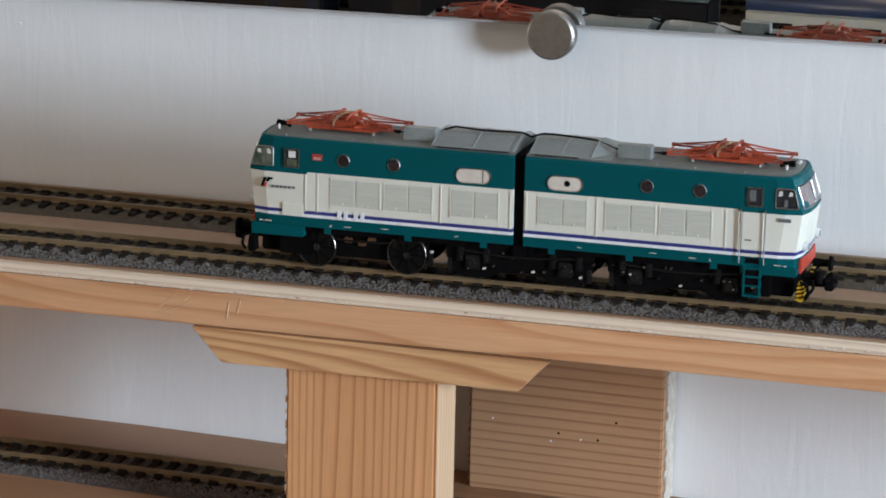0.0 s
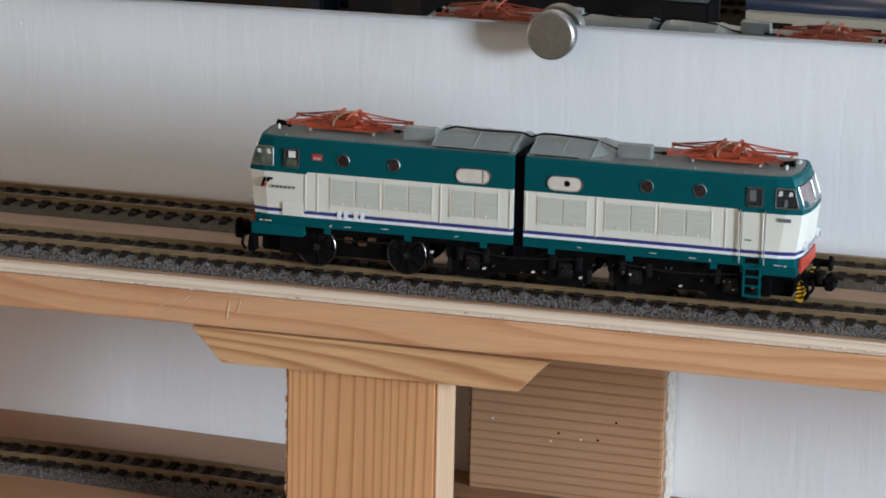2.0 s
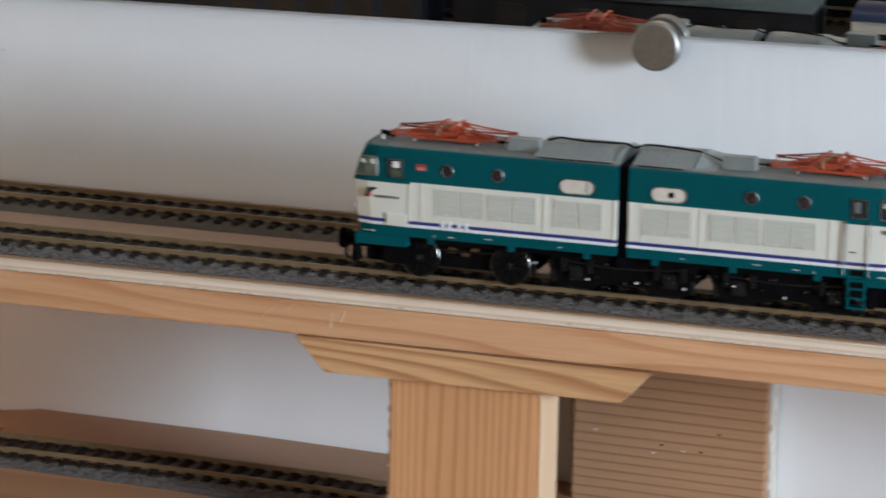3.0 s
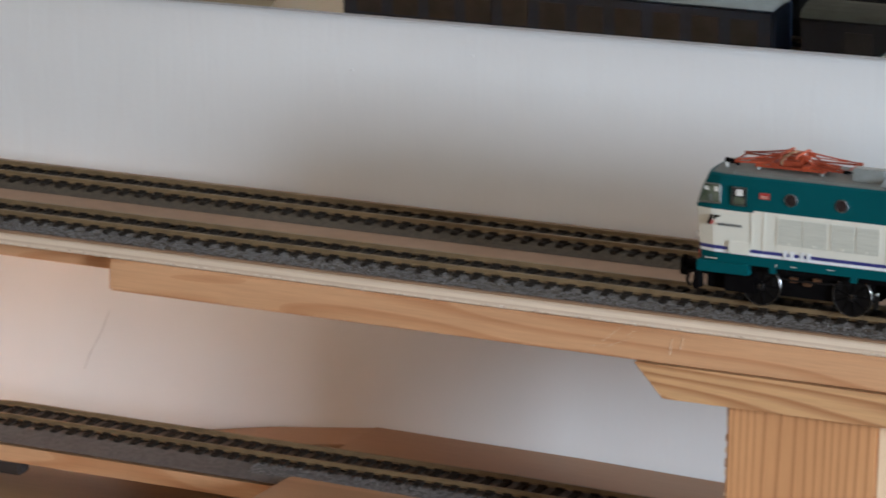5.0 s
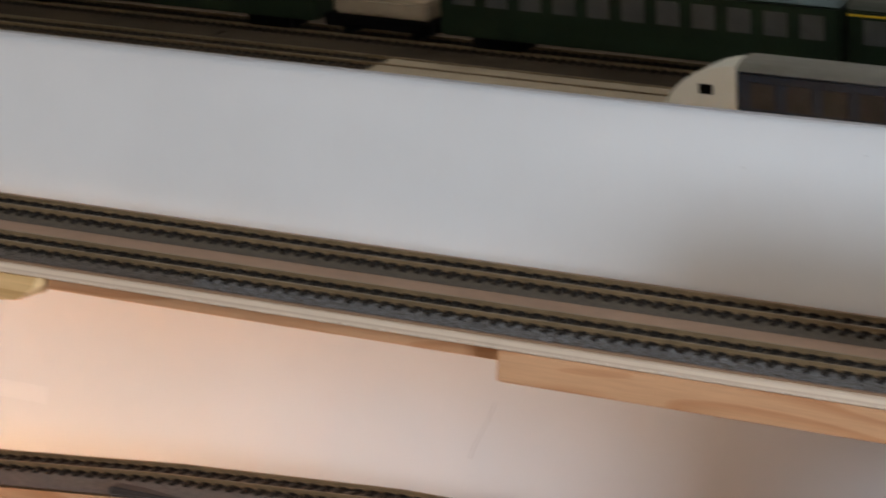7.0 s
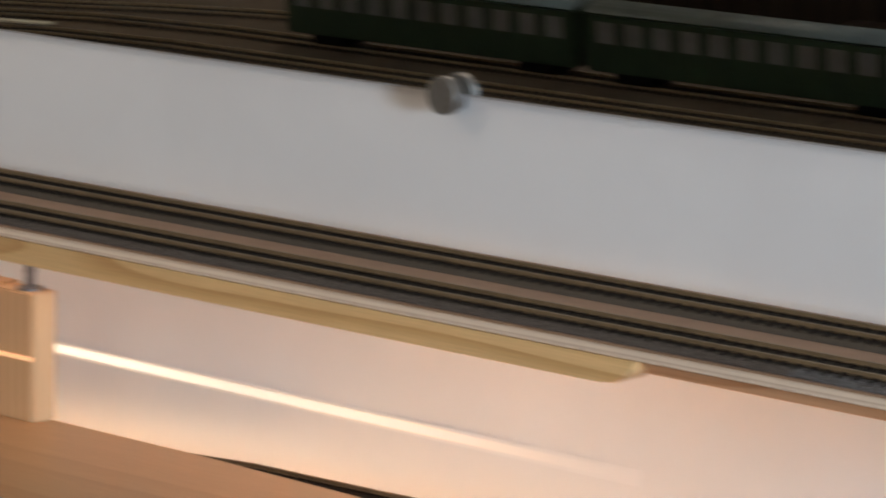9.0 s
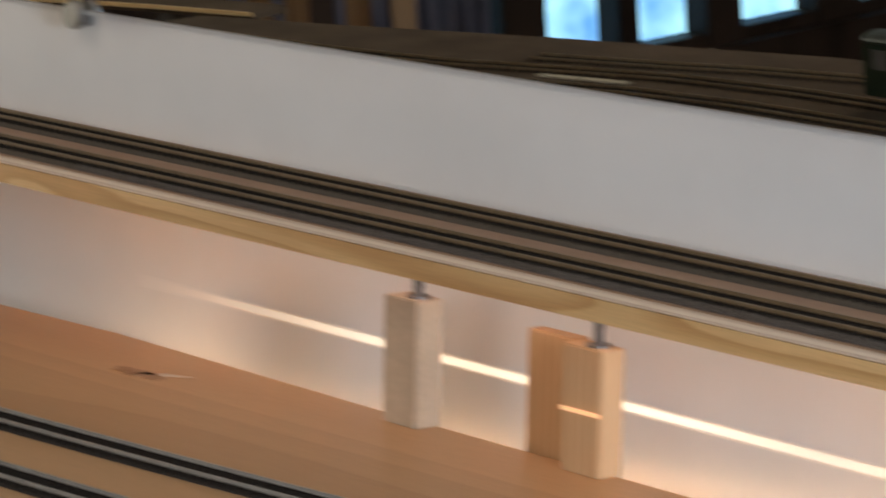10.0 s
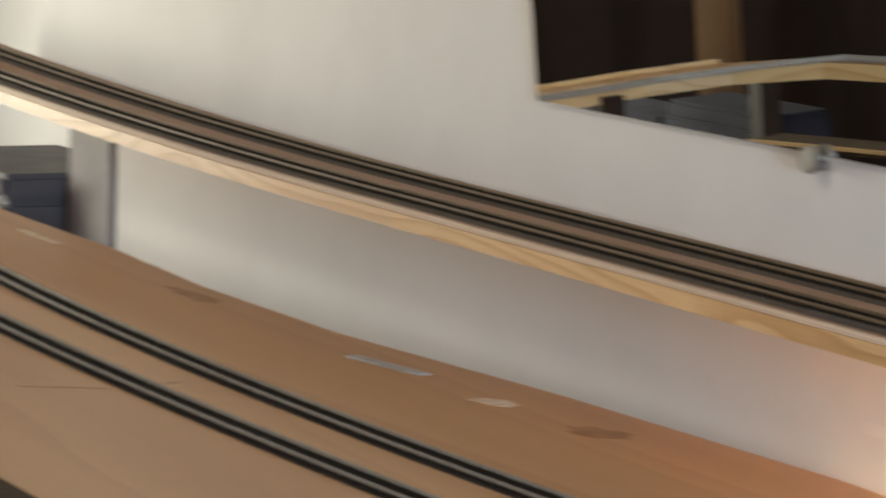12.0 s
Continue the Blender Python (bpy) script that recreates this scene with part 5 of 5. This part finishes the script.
    part("wagon_frame", B(-0.042, 0.042, -0.014, 0.014, 0.006, 0.014, bevel=0.001), BLACK, w)
    part("load", B(-0.036, 0.036, -0.012, 0.012, 0.014, 0.026, bevel=0.002), TANBOARD, w, "pale box load")
    part("wagon_axle", cyl(cyl(bmesh.new(), (-0.026, -0.0085, 0.005), (-0.026, 0.0085, 0.005), 0.005), (0.026, -0.0085, 0.005), (0.026, 0.0085, 0.005), 0.005), WHEELM, w)
    coach(0.345, -0.445, TRAINBLUE, ROOFG, "slate blue model railcar with a pale nose on the yard shelf", 0.26, 0.038)
    coach(0.59, -0.445, DARKCLOTH, COACHROOF, "dark model wagon with a grey-green roof on the yard shelf", 0.20, 0.036, 4)
    coach(0.845, -0.445, WHITEP, BLUECOACH, "pale model coach with a deep blue rounded roof", 0.27, 0.034)
    coach(0.86, -0.505, TRAINBLUE, ROOFG, "slate blue model coach on the yard shelf", 0.27, 0.040)
    coach(0.53, -0.505, DARKCLOTH, ROOFG, "dark model coach with a grey roof on the yard shelf", 0.27, 0.040)
    coach(0.22, -0.645, DARKCLOTH, COACHROOF, "dark model coach behind the green ones", 0.28)
    coach(0.56, -0.645, DARKCLOTH, ROOFG, "dark model coach with a grey roof behind the green ones", 0.28)
    n = thing("railcar_nose", 0.2145, -0.445, YZ + 0.004, "pale rounded model railcar nose on the yard shelf", "model railcar", "yard trains")
    part("nose_shell", prism(bmesh.new(), [(0.0, 0.003)] + [(-0.048 * math.sin(a * math.pi / 20), 0.003 + 0.037 * math.cos(a * math.pi / 20)) for a in range(11)], -0.015, 0.015), WHITEP, n)
    for f in (-1, 1):
        part("nose_window", B(-0.024, -0.015, *sorted((f * 0.0149, f * 0.0154)), 0.022, 0.028, bevel=0.0002), BLACK, n)
    part("nose_bogie", B(-0.034, -0.008, -0.011, 0.011, 0.0, 0.006, bevel=0.001), BLACK, n)


def far_corner():
    bx = thing("storage_box", -2.225, 0.13, ZF, "dark grey lidded box standing in the alcove", "box")
    part("box_body", B(-0.125, 0.125, -0.07, 0.08, 0, 0.985, bevel=0.006), GREYBOX, bx)
    part("lid", B(-0.13, 0.13, -0.075, 0.085, 0.985, 1.012, bevel=0.006), GREYBOX, bx)
    # curved pine-edged ramp in the far corner, with dark shelves under it
    t = thing("curved_shelf", 0, 0, -0.060, "upper curved track shelf edged with golden bent pine", "shelf", "curved shelves")
    way = [(-2.0, -0.30, 0.0), (-2.0, -0.40, 0.0015), (-1.995, -0.48, 0.005), (-1.97, -0.57, 0.0095), (-1.92, -0.65, 0.0110), (-1.845, -0.698, 0.0075), (-1.80, -0.72, 0.005), (-1.63, -0.77, 0.0), (-1.35, -0.80, 0.0)]
    part("edge", sweep(bmesh.new(), way[:6], [(-0.003, -0.017), (-0.003, 0.0), (0.003, 0.0), (0.003, -0.017)]), GOLDPINE, t, "deep golden strip of bent pine")
    part("edge", sweep(bmesh.new(), way[5:], [(-0.003, -0.007), (-0.003, 0.0), (0.003, 0.0), (0.003, -0.007)]), BROWNPOST, t, "thin brown strip")
    part("board", sweep(bmesh.new(), way, [(-0.004, -0.008), (-0.004, -0.001), (-0.05, -0.001), (-0.05, -0.008)]), PALEBOARD, t)
    part("back_edge", sweep(bmesh.new(), way[:4], [(-0.053, -0.008), (-0.053, 0.004), (-0.050, 0.004), (-0.050, -0.008)]), GOLDPINE, t, "raised back strip of bent pine")
    for x, y, z in (way[1], way[3], way[5]):
        part("support", B(x - 0.012, x + 0.012, y - 0.05, y - 0.026, ZF + 0.060, z - 0.008), SHADEWOOD, t)
    inner = [(x + 0.022 * (y > -0.6), y - 0.026 * (x > -1.99), z - 0.056) for x, y, z in way]
    track("curved_yard_track", inner, "grey track with pale sleepers on the curved shelf", (9, 9), None, None, "yard tracks", RAILSHINE, PALETIE)
    t = thing("curved_shelf", 0, 0, -0.100, "lower dark curved shelf with a thin pine edge", "shelf", "curved shelves")
    way = [(-1.82, -0.494, 0.0), (-1.74, -0.517, 0.0), (-1.65, -0.54, 0.0), (-1.52, -0.565, 0.0)]
    part("edge", sweep(bmesh.new(), way, [(-0.002, -0.0035), (-0.002, 0.0), (0.002, 0.0), (0.002, -0.0035)]), GOLDPINE, t)
    part("board", sweep(bmesh.new(), way, [(-0.003, -0.008), (-0.003, -0.001), (-0.05, -0.001), (-0.05, -0.008)]), YARDTOP, t)
    part("support", B(-1.672, -1.648, -0.585, -0.565, ZF + 0.100, -0.008), SHADEWOOD, t)
    for x, y, w, turn, mat in ((-2.47, -0.86, 0.025, -52, BROWNPOST), (-1.915, -0.86, 0.014, -50, BROWNPOST), (-1.845, -0.86, 0.012, -50, BROWNPOST),
                               (-1.74, -0.86, 0.013, -50, BROWNPOST), (-1.665, -0.86, 0.013, -50, BROWNPOST), (-2.35, -1.25, 0.024, 0, SHADEWOOD)):
        p = thing("room_post", x, y, ZF, "square brown wooden post standing on the floor", "post", "room posts", rz=turn)
        part("shaft", B(-w, w, -w, w, 0, ZC - ZF, bevel=0.003), mat, p)
    for x, w, h in ((-2.50, 0.19, 0.935), (-2.27, 0.22, 0.960)):
        u = thing("drawer_unit", x, -0.77, ZF, "blue-grey drawer unit standing under the curved shelf", "drawer unit", "drawer units")
        part("carcass", B(-w / 2, w / 2, -0.045, 0.04, 0, h, bevel=0.004), DRAWERGREY, u)
        for i in range(6):
            z = 0.02 + (h - 0.03) * i / 6
            d = part("drawer", B(-w / 2 + 0.006, w / 2 - 0.006, 0.0405, 0.05, z, z + (h - 0.03) / 6 - 0.008, bevel=0.002), DRAWERGREY, u)
            part("pull", B(-0.02, 0.02, 0.0505, 0.056, z + 0.07, z + 0.078, bevel=0.001), GREYBOX, d)
    cu = thing("curtain", -2.965, -1.80, -0.62, "grey net curtain hanging in folds by the window", "curtain")
    path = [(0.012 * math.sin(i * 0.9), -0.25 + i * 0.005, 0.0) for i in range(100)]
    part("cloth", sweep(bmesh.new(), path, [(-0.0015, 0.0), (-0.0015, 1.15), (0.0015, 1.15), (0.0015, 0.0)]), CURTAIN, cu, "", True)
    part("curtain_rod", cyl(bmesh.new(), (0, -0.30, 1.16), (0, 0.30, 1.16), 0.008), SHADEWOOD, cu)
    for x, y, w, h in ((-2.6, -1.5, 0.6, 0.62), (-1.6, -2.9, 0.7, 0.45), (-0.6, -2.9, 0.9, 0.95)):
        c = thing("dark_cabinet", x, y, ZF, "dark wooden cabinet in the shadowy room", "cabinet")
        part("cabinet_body", B(-w / 2, w / 2, -0.2, 0.2, 0, h, bevel=0.006), SHADEWOOD, c)
        for f in (-1, 1):
            d = part("cabinet_door", B(*sorted((f * 0.01, f * (w / 2 - 0.01))), 0.2, 0.214, 0.04, h - 0.04, bevel=0.003), SHADEWOOD, c)
            part("knob", cyl(bmesh.new(), (f * 0.05, 0.214, h / 2), (f * 0.05, 0.235, h / 2), 0.012), STEEL, d)


room()
mirror()
timber_parts()
loco()
yard()
far_corner()
tracks()
